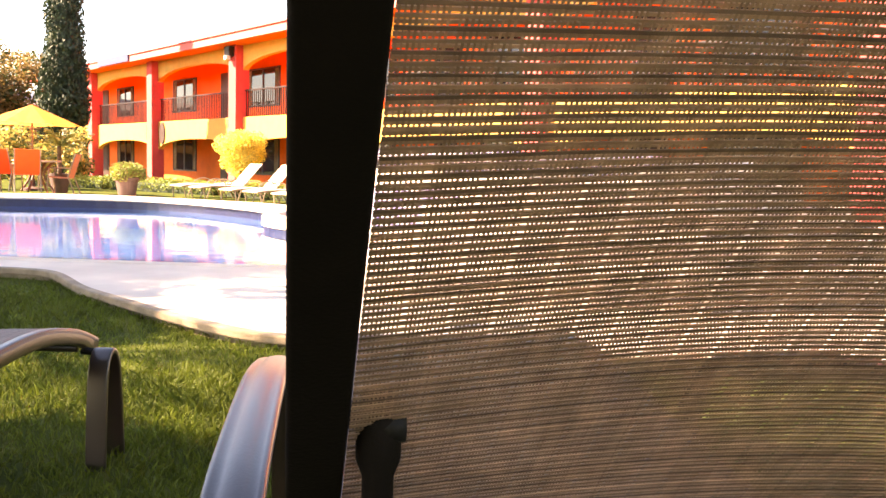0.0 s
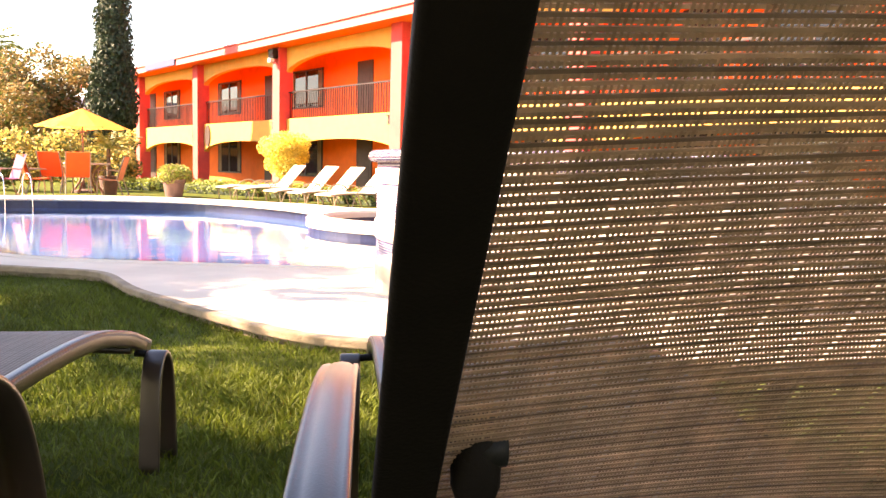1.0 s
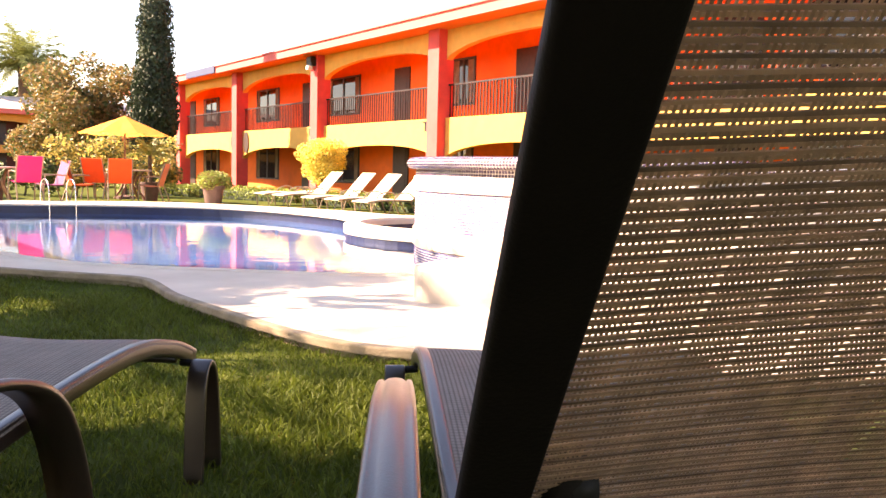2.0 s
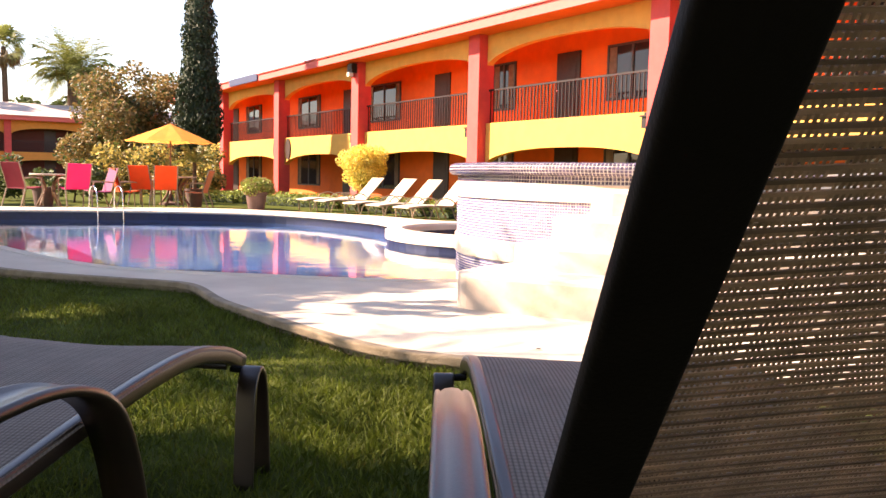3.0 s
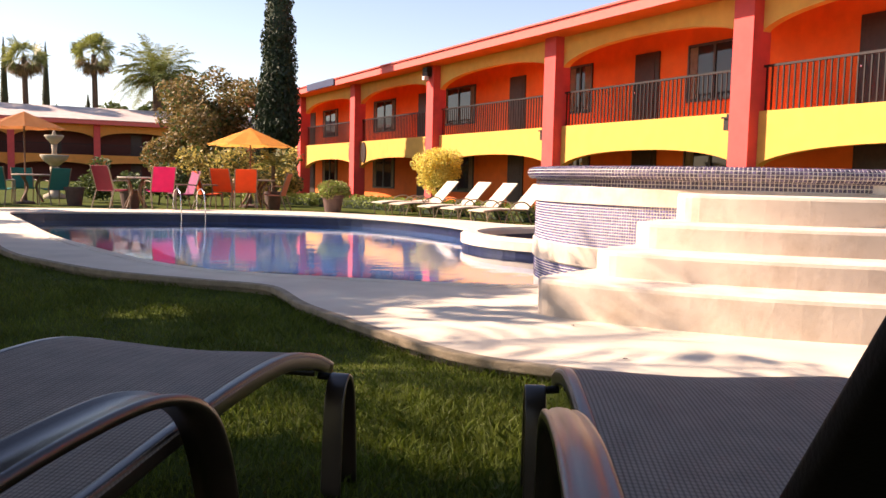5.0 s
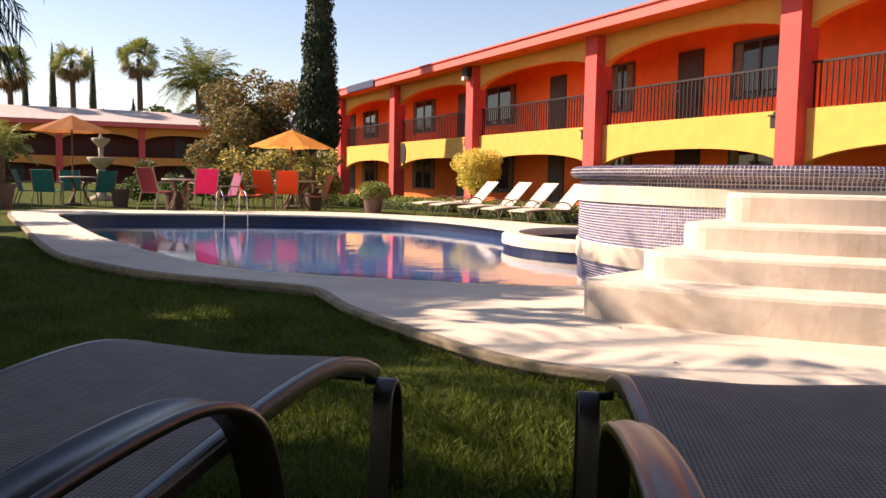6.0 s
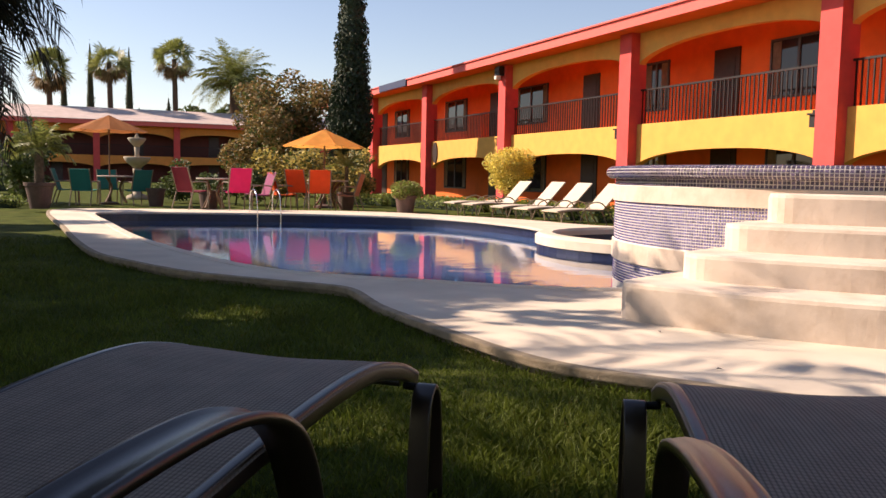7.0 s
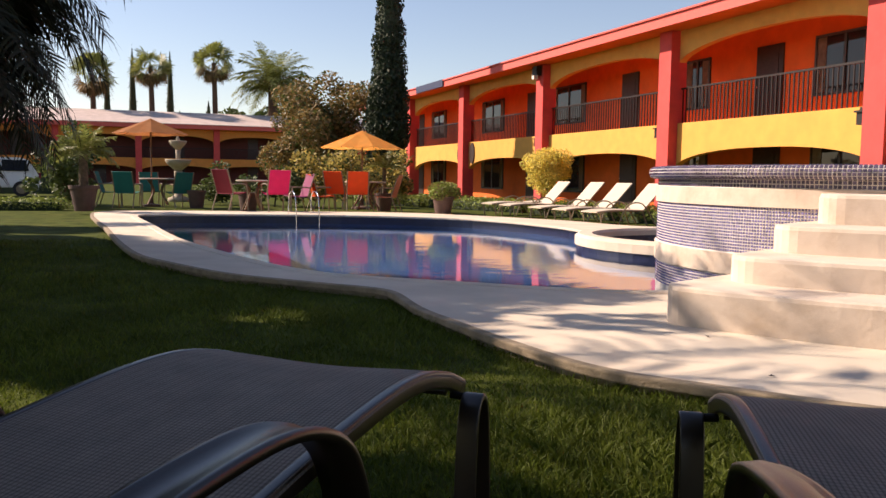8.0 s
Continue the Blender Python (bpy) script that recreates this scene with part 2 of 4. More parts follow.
def sweep(bm, path, section, side):
    """Sweeps a closed section (pairs across, up) along a path; side: the direction across."""
    path = [Vector(p) for p in path]
    side = Vector(side).normalized()
    rings = []
    for i, p in enumerate(path):
        tan = (path[min(i + 1, len(path) - 1)] - path[max(i - 1, 0)]).normalized()
        up = side.cross(tan).normalized()
        sd = tan.cross(up).normalized()
        rings.append([bm.verts.new(p + sd * a + up * b) for a, b in section])
    k = len(section)
    for r0, r1 in zip(rings, rings[1:]):
        for j in range(k):
            bm.faces.new((r0[j], r0[(j + 1) % k], r1[(j + 1) % k], r1[j]))
    bm.faces.new(rings[0])
    bm.faces.new(rings[-1][::-1])
    return bm


def oval(a, b, n=10):
    return [(a * math.cos(2 * math.pi * i / n), b * math.sin(2 * math.pi * i / n)) for i in range(n)]


def rounded(a, b, r, n=3):
    out = []
    for cx, cy, s in ((a - r, b - r, 0), (-a + r, b - r, 90), (-a + r, -b + r, 180), (a - r, -b + r, 270)):
        for i in range(n + 1):
            t = radians(s + 90 * i / n)
            out.append((cx + r * math.cos(t), cy + r * math.sin(t)))
    return out


def tube(bm, pts, r, n=8, n_path=5, side=None):
    path = smooth_path(pts, n_path) if len(pts) > 2 else [Vector(p) for p in pts]
    d = (path[-1] - path[0])
    s = Vector(side) if side else (Vector((0, 0, 1)).cross(d) if abs(d.normalized().z) < 0.95 else Vector((1, 0, 0)))
    return sweep(bm, path, oval(r, r, n), s)


def lathe(bm, profile, n=24, center=(0, 0, 0), capped=True):
    """Turns pairs of radius and height round z."""
    rings = []
    for r, z in profile:
        rings.append([bm.verts.new((center[0] + max(r, 0.001) * math.cos(2 * math.pi * i / n), center[1] + max(r, 0.001) * math.sin(2 * math.pi * i / n), center[2] + z)) for i in range(n)])
    for a, b in zip(rings, rings[1:]):
        for i in range(n):
            bm.faces.new((a[i], a[(i + 1) % n], b[(i + 1) % n], b[i]))
    if capped:
        bm.faces.new(rings[0][::-1])
        bm.faces.new(rings[-1])
    return bm


def sheet_with_hole(bm, loops, z):
    edges = []
    for loop in loops:
        vs = [bm.verts.new((p[0], p[1], z)) for p in loop]
        edges += [bm.edges.new((vs[i], vs[(i + 1) % len(vs)])) for i in range(len(vs))]
    bmesh.ops.triangle_fill(bm, use_beauty=True, use_dissolve=False, edges=edges)
    for f in bm.faces:
        f.normal_update()
        if f.normal.z < 0 and abs(f.calc_center_median().z - z) < 1e-4:
            f.normal_flip()
    return bm


def skirt(bm, loop, z0, z1):
    lo = [bm.verts.new((p[0], p[1], z0)) for p in loop]
    hi = [bm.verts.new((p[0], p[1], z1)) for p in loop]
    for i in range(len(loop)):
        j = (i + 1) % len(loop)
        bm.faces.new((lo[i], lo[j], hi[j], hi[i]))
    return bm


# ---- ground, pool and paving ----
POOL = closed_path([(0.08, 18.1), (0.30, 14.6), (0.54, 11.5), (0.97, 8.96), (1.32, 7.6), (1.75, 6.85), (2.45, 6.2), (3.14, 5.6), (3.83, 5.24),
                    (4.9, 5.3), (5.4, 6.8), (6.2, 8.0), (6.9, 8.05), (8.25, 7.8), (9.75, 8.45), (10.4, 9.95), (9.75, 11.45), (8.3, 12.05), (7.25, 11.85), (7.34, 13.2), (7.14, 15.1), (6.45, 16.6),
                    (4.4, 18.0), (2.06, 18.6), (0.6, 18.65)], 6)
KERB_LINE = closed_path([(-0.75, 18.6), (-0.55, 15.9), (-0.39, 14.25), (-0.2, 11.6), (0.03, 9.4), (0.37, 8.27), (0.78, 7.3), (1.38, 6.5), (1.70, 6.12), (1.81, 5.8),
                         (1.75, 5.05), (1.78, 4.5), (1.84, 3.84), (1.91, 3.36), (2.02, 3.03), (2.25, 2.70), (2.75, 2.1), (3.6, 1.3), (5.2, 0.3), (7.6, -0.4),
                         (10.2, 1.0), (11.3, 4.5), (11.2, 8.5), (10.6, 11.6), (9.0, 13.4), (8.65, 15.2), (7.75, 17.2), (6.2, 19.3), (3.2, 20.1), (0.6, 20.6), (-0.6, 20.2)], 6)
bm = bmesh.new()
sheet_with_hole(bm, [[(-500, -500), (500, -500), (500, 900), (-500, 900)], KERB_LINE], 0.0)
ground = tagged(obj("ground", bm, LAWN, flat=True), "green lawn with thatch and bare soil between blades", "ground", kind="structure")
bm = bmesh.new()
sheet_with_hole(bm, [KERB_LINE, POOL], 0.08)
pavement = tagged(obj("pavement", bm, PAVE, flat=True), "cream concrete pool deck with stains", "pavement", kind="structure")
bm = bmesh.new()
inner = KERB_LINE
sweep(bm, [Vector((p[0], p[1], 0.058)) for p in inner + inner[:1]], rounded(0.025, 0.035, 0.012, 3), (0, 0, 1))
skirt(bm, KERB_LINE, -0.05, 0.079)
part("kerb", bm, KERB, pavement, "rough worn concrete edge")
bm = bmesh.new()
skirt(bm, POOL, -0.34, 0.079)
pool = tagged(obj("pool", bm, POOLB), "swimming pool lined with blue mosaic tile", "pool", kind="structure")
bm = bmesh.new()
skirt(bm, POOL, -1.4, -0.34)
sheet_with_hole(bm, [POOL], -1.4)
part("basin", bm, POOLT, pool)
bm = bmesh.new()
sweep(bm, [Vector((p[0], p[1], 0.066)) for p in POOL + POOL[:1]], rounded(0.024, 0.07, 0.016, 3), (0, 0, 1))
part("coping", bm, PAVE, pool, "rounded cream pool coping")
bm = bmesh.new()
sheet_with_hole(bm, [POOL], -0.10)
water = tagged(obj("water", bm, WATER, flat=True), "calm pool water with slight ripples", "water", kind="structure")
water.visible_shadow = False

# hot tub beside the pool: a raised round rim with water coloured dark
SPA = (8.25, 9.95)
bm = bmesh.new()
lathe(bm, [(1.88, 0.02), (1.88, 0.10), (1.92, 0.14), (2.12, 0.14), (2.18, 0.10), (2.18, -0.02), (2.0, -0.02)], 56, (*SPA, 0), False)
spa = tagged(obj("hot_tub", bm, PAVE), "round hot tub with a cream rim beside the pool", "hot tub")
for nm, r, z0, z1 in (("tile_band", 2.15, -1.39, -0.021), ("tub_wall", 1.90, -1.39, 0.019)):
    bm = bmesh.new()
    skirt(bm, [(SPA[0] + r * math.cos(2 * math.pi * i / 56), SPA[1] + r * math.sin(2 * math.pi * i / 56)) for i in range(56)], z0, z1)
    part(nm, bm, POOLB, spa, "dark blue mosaic band")


bm = bmesh.new()
sheet_with_hole(bm, [[(SPA[0] + 1.895 * math.cos(2 * math.pi * i / 56), SPA[1] + 1.895 * math.sin(2 * math.pi * i / 56)) for i in range(56)]], -0.085)
part("tub_water", bm, TUBW, spa, "tub water coloured for a dark reflection", flat=True)


# ---- fountain with curved steps ----
FC = Vector((6.76, 5.68, 0))
fountain = thing("fountain", "round mosaic fountain basin with curved cream plaster steps", "fountain", Matrix.Translation(FC))


def arc_prism(bm, r0, r1, a0, a1, z0, z1, n=40, round_end=0.0):
    """A sector of a ring from angle a0 to a1 with its outer edge rounded off at a0."""
    ring = []
    for i in range(n + 1):
        a = a0 + (a1 - a0) * i / n
        ring.append((r1, a))
    pts = []
    k = 6
    for i in range(k + 1):
        t = radians(90 * i / k)
        rr = round_end
        pts.append((r1 - rr + rr * math.sin(t), a0 + (rr - rr * math.cos(t)) / r1 * 57.3))
    outer = [(r0, a0)] + pts + [p for p in ring if p[1] > pts[-1][1] + 0.5]
    inner_pts = [(r0, a0 + (a1 - a0) * i / n) for i in range(n, 0, -1)]
    loop = [(r * math.cos(radians(a)), r * math.sin(radians(a))) for r, a in outer + inner_pts]
    b = 0.03
    shrink = [((r - (b if r > r0 + 0.01 else 0)) * math.cos(radians(a + (0.5 if a < a0 + 0.3 else 0))), (r - (b if r > r0 + 0.01 else 0)) * math.sin(radians(a + (0.5 if a < a0 + 0.3 else 0)))) for r, a in outer + inner_pts]
    rings = [[bm.verts.new((*p, z)) for p in lp] for lp, z in ((loop, z0), (loop, z1 - b), ([((x + u) / 2 * 1.002, (y + v) / 2 * 1.002) for (x, y), (u, v) in zip(loop, shrink)], z1 - b * 0.3), (shrink, z1))]
    for lo, hi in zip(rings, rings[1:]):
        for i in range(len(lo)):
            j = (i + 1) % len(lo)
            bm.faces.new((lo[i], lo[j], hi[j], hi[i]))
    bmesh.ops.triangulate(bm, faces=[bm.faces.new(rings[-1])])
    return bm


for r, a, z0, z1 in ((4.10, 202.2, 0.04, 0.315), (3.65, 205.0, 0.30, 0.485), (3.2, 206.5, 0.47, 0.665), (2.75, 209.4, 0.65, 0.872)):
    bm = bmesh.new()
    arc_prism(bm, 2.12, r, a, 330, z0, z1, 60, 0.22)
    part("step", bm, STUCCO, fountain)
bm = bmesh.new()
lathe(bm, [(2.2, -0.9), (2.2, 0.18), (2.215, 0.185), (2.215, 0.36), (2.2, 0.365), (2.2, 0.745), (2.215, 0.75), (2.215, 0.895), (2.2, 0.90), (2.2, 0.98),
           (2.02, 0.98), (2.0, 0.7), (0.1, 0.7)], 96)
part("drum", bm, GROUT, fountain, "cream plaster and grout drum")
for z0, z1 in ((0.185, 0.36), (0.75, 0.895)):
    bm = bmesh.new()
    lathe(bm, [(2.1, z0), (2.222, z0), (2.222, z1), (2.1, z1)], 96)
    part("plaster_band", bm, STUCCO, fountain)
bm = bmesh.new()
lathe(bm, [(2.02, 0.965)] + [(2.24 + 0.055 * math.sin(t), 1.025 - 0.055 * math.cos(t)) for t in [math.pi * i / 10 for i in range(11)]] + [(2.05, 1.08)], 96)
part("rim", bm, GROUT, fountain, "rounded tiled rim")


def tiles_on_drum(name, r, zs, step, size, material, a0, a1, label):
    """Small square tiles in rows round the drum, standing proud of the grout."""
    verts, faces = [], []
    for z in zs:
        n = int(math.radians(a1 - a0) * r / step)
        for i in range(n):
            a = radians(a0) + i * step / r + random.uniform(-1, 1) * 0.0008
            h = size / 2
            base = len(verts)
            for d, rr in ((1.0, r + 0.001), (0.86, r + 0.005)):
                for sx, sz in ((-1, -1), (1, -1), (1, 1), (-1, 1)):
                    aa = a + sx * h * d / r
                    verts.append((rr * math.cos(aa), rr * math.sin(aa), z + sz * h * d))
            b = base
            faces.append((b + 4, b + 5, b + 6, b + 7))
            faces += [(b + j, b + (j + 1) % 4, b + 4 + (j + 1) % 4, b + 4 + j) for j in range(4)]
    ob = raw(name, verts, faces, material, fountain, label)
    tagged(ob, kind="stuff")
    return ob


tiles_on_drum("mosaic_tiles", 2.2, [0.381 + 0.0255 * i for i in range(15)], 0.0255, 0.0165, TILE, 140, 225, "small cobalt blue square mosaic tiles")
tiles_on_drum("mosaic_tiles", 2.2, [-0.02 + 0.0255 * i for i in range(8)], 0.0255, 0.0165, TILE, 140, 215, "small cobalt blue square mosaic tiles")
tiles_on_drum("mosaic_tiles", 2.2, [0.916 + 0.033 * i for i in range(2)], 0.033, 0.0255, TILEDK, 140, 245, "small dark violet mosaic tiles")


def tiles_on_rim():
    verts, faces = [], []
    for row in range(6):
        t = math.pi * (row + 0.5) / 6
        rr, zz = 2.24 + 0.055 * math.sin(t), 1.025 - 0.055 * math.cos(t)
        nr, nz = math.sin(t), -math.cos(t)
        tr, tz = math.cos(t), math.sin(t)
        for i in range(int(radians(125) * 2.27 / 0.033)):
            a = radians(130) + i * 0.033 / 2.27
            base = len(verts)
            for d, o in ((1.0, 0.0005), (0.85, 0.004)):
                for sx, sz in ((-1, -1), (1, -1), (1, 1), (-1, 1)):
                    r = rr + nr * o + tr * sz * 0.0115 * d
                    aa = a + sx * 0.0128 * d / 2.27
                    verts.append((r * math.cos(aa), r * math.sin(aa), zz + nz * o + tz * sz * 0.0115 * d))
            b = base
            faces.append((b + 4, b + 5, b + 6, b + 7))
            faces += [(b + j, b + (j + 1) % 4, b + 4 + (j + 1) % 4, b + 4 + j) for j in range(4)]
    tagged(raw("mosaic_tiles", verts, faces, TILEDK, fountain, "dark violet mosaic tiles over the rounded rim"), kind="stuff")


tiles_on_rim()


# ---- arcaded hotel wings ----
def arch_z(u, u0, u1, spring, crown):
    """Height of a flattened arch between two pillars."""
    t = max(-1.0, min(1.0, (2 * u - u0 - u1) / (u1 - u0)))
    return spring + (crown - spring) * (1 - abs(t) ** 2.4) ** 0.62


def wall_strip(bm, us, lows, highs, v0, v1, M):
    """A wall whose lower edge follows lows, from depth v0 to v1."""
    cols = [[bm.verts.new(M(u, v, z)) for v, z in ((v0, lo), (v0, hi), (v1, hi), (v1, lo))] for u, lo, hi in zip(us, lows, highs)]
    for a, b in zip(cols, cols[1:]):
        for i in range(4):
            bm.faces.new((a[i], a[(i + 1) % 4], b[(i + 1) % 4], b[i]))
    bm.faces.new(cols[0])
    bm.faces.new(cols[-1][::-1])


def mbox(M, lo, hi, bm=None):
    bm = bm or bmesh.new()
    vs = [bm.verts.new(M(*p)) for p in ((lo[0], lo[1], lo[2]), (hi[0], lo[1], lo[2]), (hi[0], hi[1], lo[2]), (lo[0], hi[1], lo[2]),
                                        (lo[0], lo[1], hi[2]), (hi[0], lo[1], hi[2]), (hi[0], hi[1], hi[2]), (lo[0], hi[1], hi[2]))]
    for f in ((0, 1, 2, 3), (4, 5, 6, 7), (0, 1, 5, 4), (1, 2, 6, 5), (2, 3, 7, 6), (3, 0, 4, 7)):
        bm.faces.new([vs[i] for i in f])
    return bm


def window_part(root, M, u0, u1, z0, z1, v):
    """Frame, two panes and curtains set in a reveal of the back wall."""
    bm = bmesh.new()
    um = (u0 + u1) / 2
    for a, b, c, d in ((u0, u1, z0, z0 + 0.06), (u0, u1, z1 - 0.06, z1), (u0, u0 + 0.06, z0 + 0.06, z1 - 0.06), (u1 - 0.06, u1, z0 + 0.06, z1 - 0.06), (um - 0.04, um + 0.04, z0 + 0.06, z1 - 0.06)):
        mbox(M, (a, v - 0.05, c), (b, v + 0.02, d), bm)
    w = part("window", bm, FRAME_W, root)
    for a, b in ((u0 + 0.06, um - 0.04), (um + 0.04, u1 - 0.06)):
        part("pane", mbox(M, (a, v - 0.02, z0 + 0.06), (b, v - 0.012, z1 - 0.06)), PANE, w)
    for a, b in ((u0 + 0.08, u0 + 0.36), (u1 - 0.36, u1 - 0.08)):
        bm = bmesh.new()
        us = [a + (b - a) * i / 14 for i in range(15)]
        cols = [[bm.verts.new(M(u, v - 0.032 - 0.006 * math.sin(i * 1.9), z)) for z in (z0 + 0.08, z1 - 0.08)] for i, u in enumerate(us)]
        for c0, c1 in zip(cols, cols[1:]):
            bm.faces.new((c0[0], c1[0], c1[1], c0[1]))
        bmesh.ops.solidify(bm, geom=bm.faces[:], thickness=0.004)
        part("curtain", bm, CURTAIN, w, "pale curtain behind the glass")


def lantern(root, M, u, v, z):
    bm = bmesh.new()
    mbox(M, (u - 0.09, v - 0.22, z - 0.12), (u + 0.09, v - 0.05, z + 0.14), bm)
    mbox(M, (u - 0.13, v - 0.26, z + 0.14), (u + 0.13, v - 0.02, z + 0.18), bm)
    mbox(M, (u - 0.05, v - 0.18, z + 0.18), (u + 0.05, v - 0.08, z + 0.25), bm)
    mbox(M, (u - 0.03, v - 0.05, z - 0.02), (u + 0.03, v + 0.02, z + 0.04), bm)
    part("wall_lantern", bm, LAMPM, root, "black iron wall lantern")


def wing(name, label, M, pillars, doors, windows, zs, roof_rise, u_end, lamps=True, strip_span=None, paint=None, inner=None):
    """A two-storey arcade: pillars, arches, parapets, railings, back wall with doors and windows, roof."""
    base, low_spring, low_crown, deck, up_spring, up_crown, eave, top, rail = zs
    root = thing(name, label, "building")
    PW, PD = 0.28, 0.30
    for u in pillars:
        part("pillar", mbox(M, (u - PW, 0, base), (u + PW, PD + 0.25, eave)), REDP, root, "red painted pillar")
    for u0, u1 in zip(pillars, pillars[1:]):
        a, b = u0 + PW, u1 - PW
        us = [a + (b - a) * (0.5 - 0.5 * math.cos(math.pi * i / 28)) for i in range(29)]
        bm = bmesh.new()
        wall_strip(bm, us, [arch_z(u, a, b, low_spring, low_crown) for u in us], [deck] * 29, PD, PD + 0.22, M)
        part("parapet", bm, paint or YELLOW, root, "arched parapet")
        bm = bmesh.new()
        wall_strip(bm, us, [arch_z(u, a, b, up_spring, up_crown) for u in us], [eave] * 29, PD, PD + 0.22, M)
        part("arch_wall", bm, paint or YELLOW, root, "arched lintel")
        bm = bmesh.new()
        mbox(M, (a, PD + 0.08, rail - 0.05), (b, PD + 0.14, rail), bm)
        railing = part("railing", bm, DARKIRON, root, "dark iron balcony railing")
        n = int((b - a) / 0.145)
        if lamps:
            bar = mbox(M, (-0.014, PD + 0.095, deck), (0.014, PD + 0.123, rail - 0.05))
            me = bpy.data.meshes.new("baluster")
            bmesh.ops.recalc_face_normals(bar, faces=bar.faces)
            bar.to_mesh(me)
            bar.free()
            me.materials.append(DARKIRON)
            for i in range(n):
                ob = new("baluster", me)
                ob.parent = railing
                ob.location = Vector(M(a + (b - a) * (i + 0.5) / n, 0, 0)) - Vector(M(0, 0, 0))
        else:
            bm = bmesh.new()
            for i in range(n):
                u = a + (b - a) * (i + 0.5) / n
                mbox(M, (u - 0.014, PD + 0.095, deck), (u + 0.014, PD + 0.123, rail - 0.05), bm)
            tagged(part("bars", bm, DARKIRON, railing), kind="stuff")
        if lamps:
            lantern(root, M, u1 + 0.42, 0.30, deck - 0.28)
    u0, u1 = pillars[0] - 4, u_end
    back = PD + 1.75
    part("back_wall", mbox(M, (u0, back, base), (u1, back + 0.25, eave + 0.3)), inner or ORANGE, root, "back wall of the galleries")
    part("gallery_floor", mbox(M, (u0, PD + 0.225, deck - 0.25), (u1, back, deck - 0.02)), ORANGE, root)
    part("soffit", mbox(M, (u0, -0.55, eave + 0.001), (u1, back + 0.25, eave + 0.06)), ORANGE, root)
    part("fascia", mbox(M, (u0, -0.60, eave - 0.02), (u1, -0.55, top)), CORAL, root, "coral painted roof edge")
    bm = bmesh.new()
    vs = [bm.verts.new(M(u, v, z)) for u, v, z in ((u0, -0.66, top), (u1, -0.66, top), (u1, 7, top + roof_rise), (u0, 7, top + roof_rise),
                                                  (u0, -0.66, top + 0.05), (u1, -0.66, top + 0.05), (u1, 7, top + roof_rise + 0.05), (u0, 7, top + roof_rise + 0.05))]
    for f in ((0, 1, 2, 3), (4, 5, 6, 7), (0, 1, 5, 4), (1, 2, 6, 5), (2, 3, 7, 6), (3, 0, 4, 7)):
        bm.faces.new([vs[i] for i in f])
    part("roof", bm, ROOF if roof_rise > 0.5 else CORAL, root)
    part("end_wall", mbox(M, (u1, PD, base), (u1 + 0.25, 7, top)), ORANGE, root)
    part("rear_wall", mbox(M, (u0, 6.8, base), (u1, 7, top)), ORANGE, root)
    for floor, head in ((base, 2.05), (deck - 0.02, deck + 2.08)):
        for u in doors:
            d = part("door", mbox(M, (u - 0.5, back - 0.05, max(floor, -0.1)), (u + 0.5, back - 0.003, head)), DOORW, root, "dark wooden door")
            for z in (0.25, 1.15):
                part("door_panel", mbox(M, (u - 0.34, back - 0.065, max(floor, 0) + z), (u + 0.34, back - 0.051, max(floor, 0) + z + 0.7)), DOORW, d)
            part("door_knob", mbox(M, (u + 0.38, back - 0.10, max(floor, 0) + 0.98), (u + 0.43, back - 0.051, max(floor, 0) + 1.03)), CHROME, d)
        for u, half in windows:
            z0 = floor + (0.58 if floor > 1 else 0.75)
            window_part(root, M, u - half, u + half, z0, head, back - 0.003)
    # Dark blue strip laid over a dark stretch of the roof edge.
    if strip_span:
        part("roof_strip", mbox(M, (strip_span[0], -0.67, eave - 0.0), (strip_span[1], -0.605, top + 0.06)), DARK_STRIP, root, "dark blue strip along the roof edge")
    return root


MAIN_X = 14.38
wing("hotel_wing", "two-storey hotel wing with orange walls, yellow arches and red pillars", lambda u, v, z: (MAIN_X + v, u, z),
     [5.2, 12.9, 20.15, 27.9, 35.7, 43.4, 51.2], [11.0, 18.2, 24.95, 32.4, 39.8, 47.0], [(8.4, 1.05), (15.65, 0.95), (21.3, 0.6), (29.25, 1.3), (36.6, 1.25), (44.0, 1.15)],
     (-0.3, 1.38, 1.82, 2.59, 4.30, 4.78, 5.18, 5.44, 3.59), 0.0, 53.0, strip_span=(36.4, 40.2))
# Thin dark discs added for two dark oval marks on the parapet.
for pu in (34.95, 36.45):
    bm = bmesh.new()
    ring = [(pu + 0.27 * math.cos(k * math.pi / 12), 2.08 + 0.47 * math.sin(k * math.pi / 12)) for k in range(24)]
    lo, hi = [bm.verts.new((MAIN_X + 0.298, u, z)) for u, z in ring], [bm.verts.new((MAIN_X + 0.25, u, z)) for u, z in ring]
    bm.faces.new(lo)
    bm.faces.new(hi[::-1])
    for k in range(24):
        bm.faces.new((lo[k - 1], lo[k], hi[k], hi[k - 1]))
    bmesh.ops.recalc_face_normals(bm, faces=bm.faces)
    tagged(obj("dark_oval", bm, DOORW), "dark brown oval disc added beside a pillar", "plaque", "oval plaques beside the pillar")
spot = bmesh.new()
M_ = lambda u, v, z: (MAIN_X + v, u, z)
mbox(M_, (27.75, -0.20, 4.78), (28.15, -0.002, 5.12), spot)
mbox(M_, (27.68, -0.26, 4.90), (27.95, -0.201, 5.05), spot)
flood = tagged(obj("floodlight", spot, LAMPM), "dark floodlight housing fixed high on a red pillar", "floodlight")
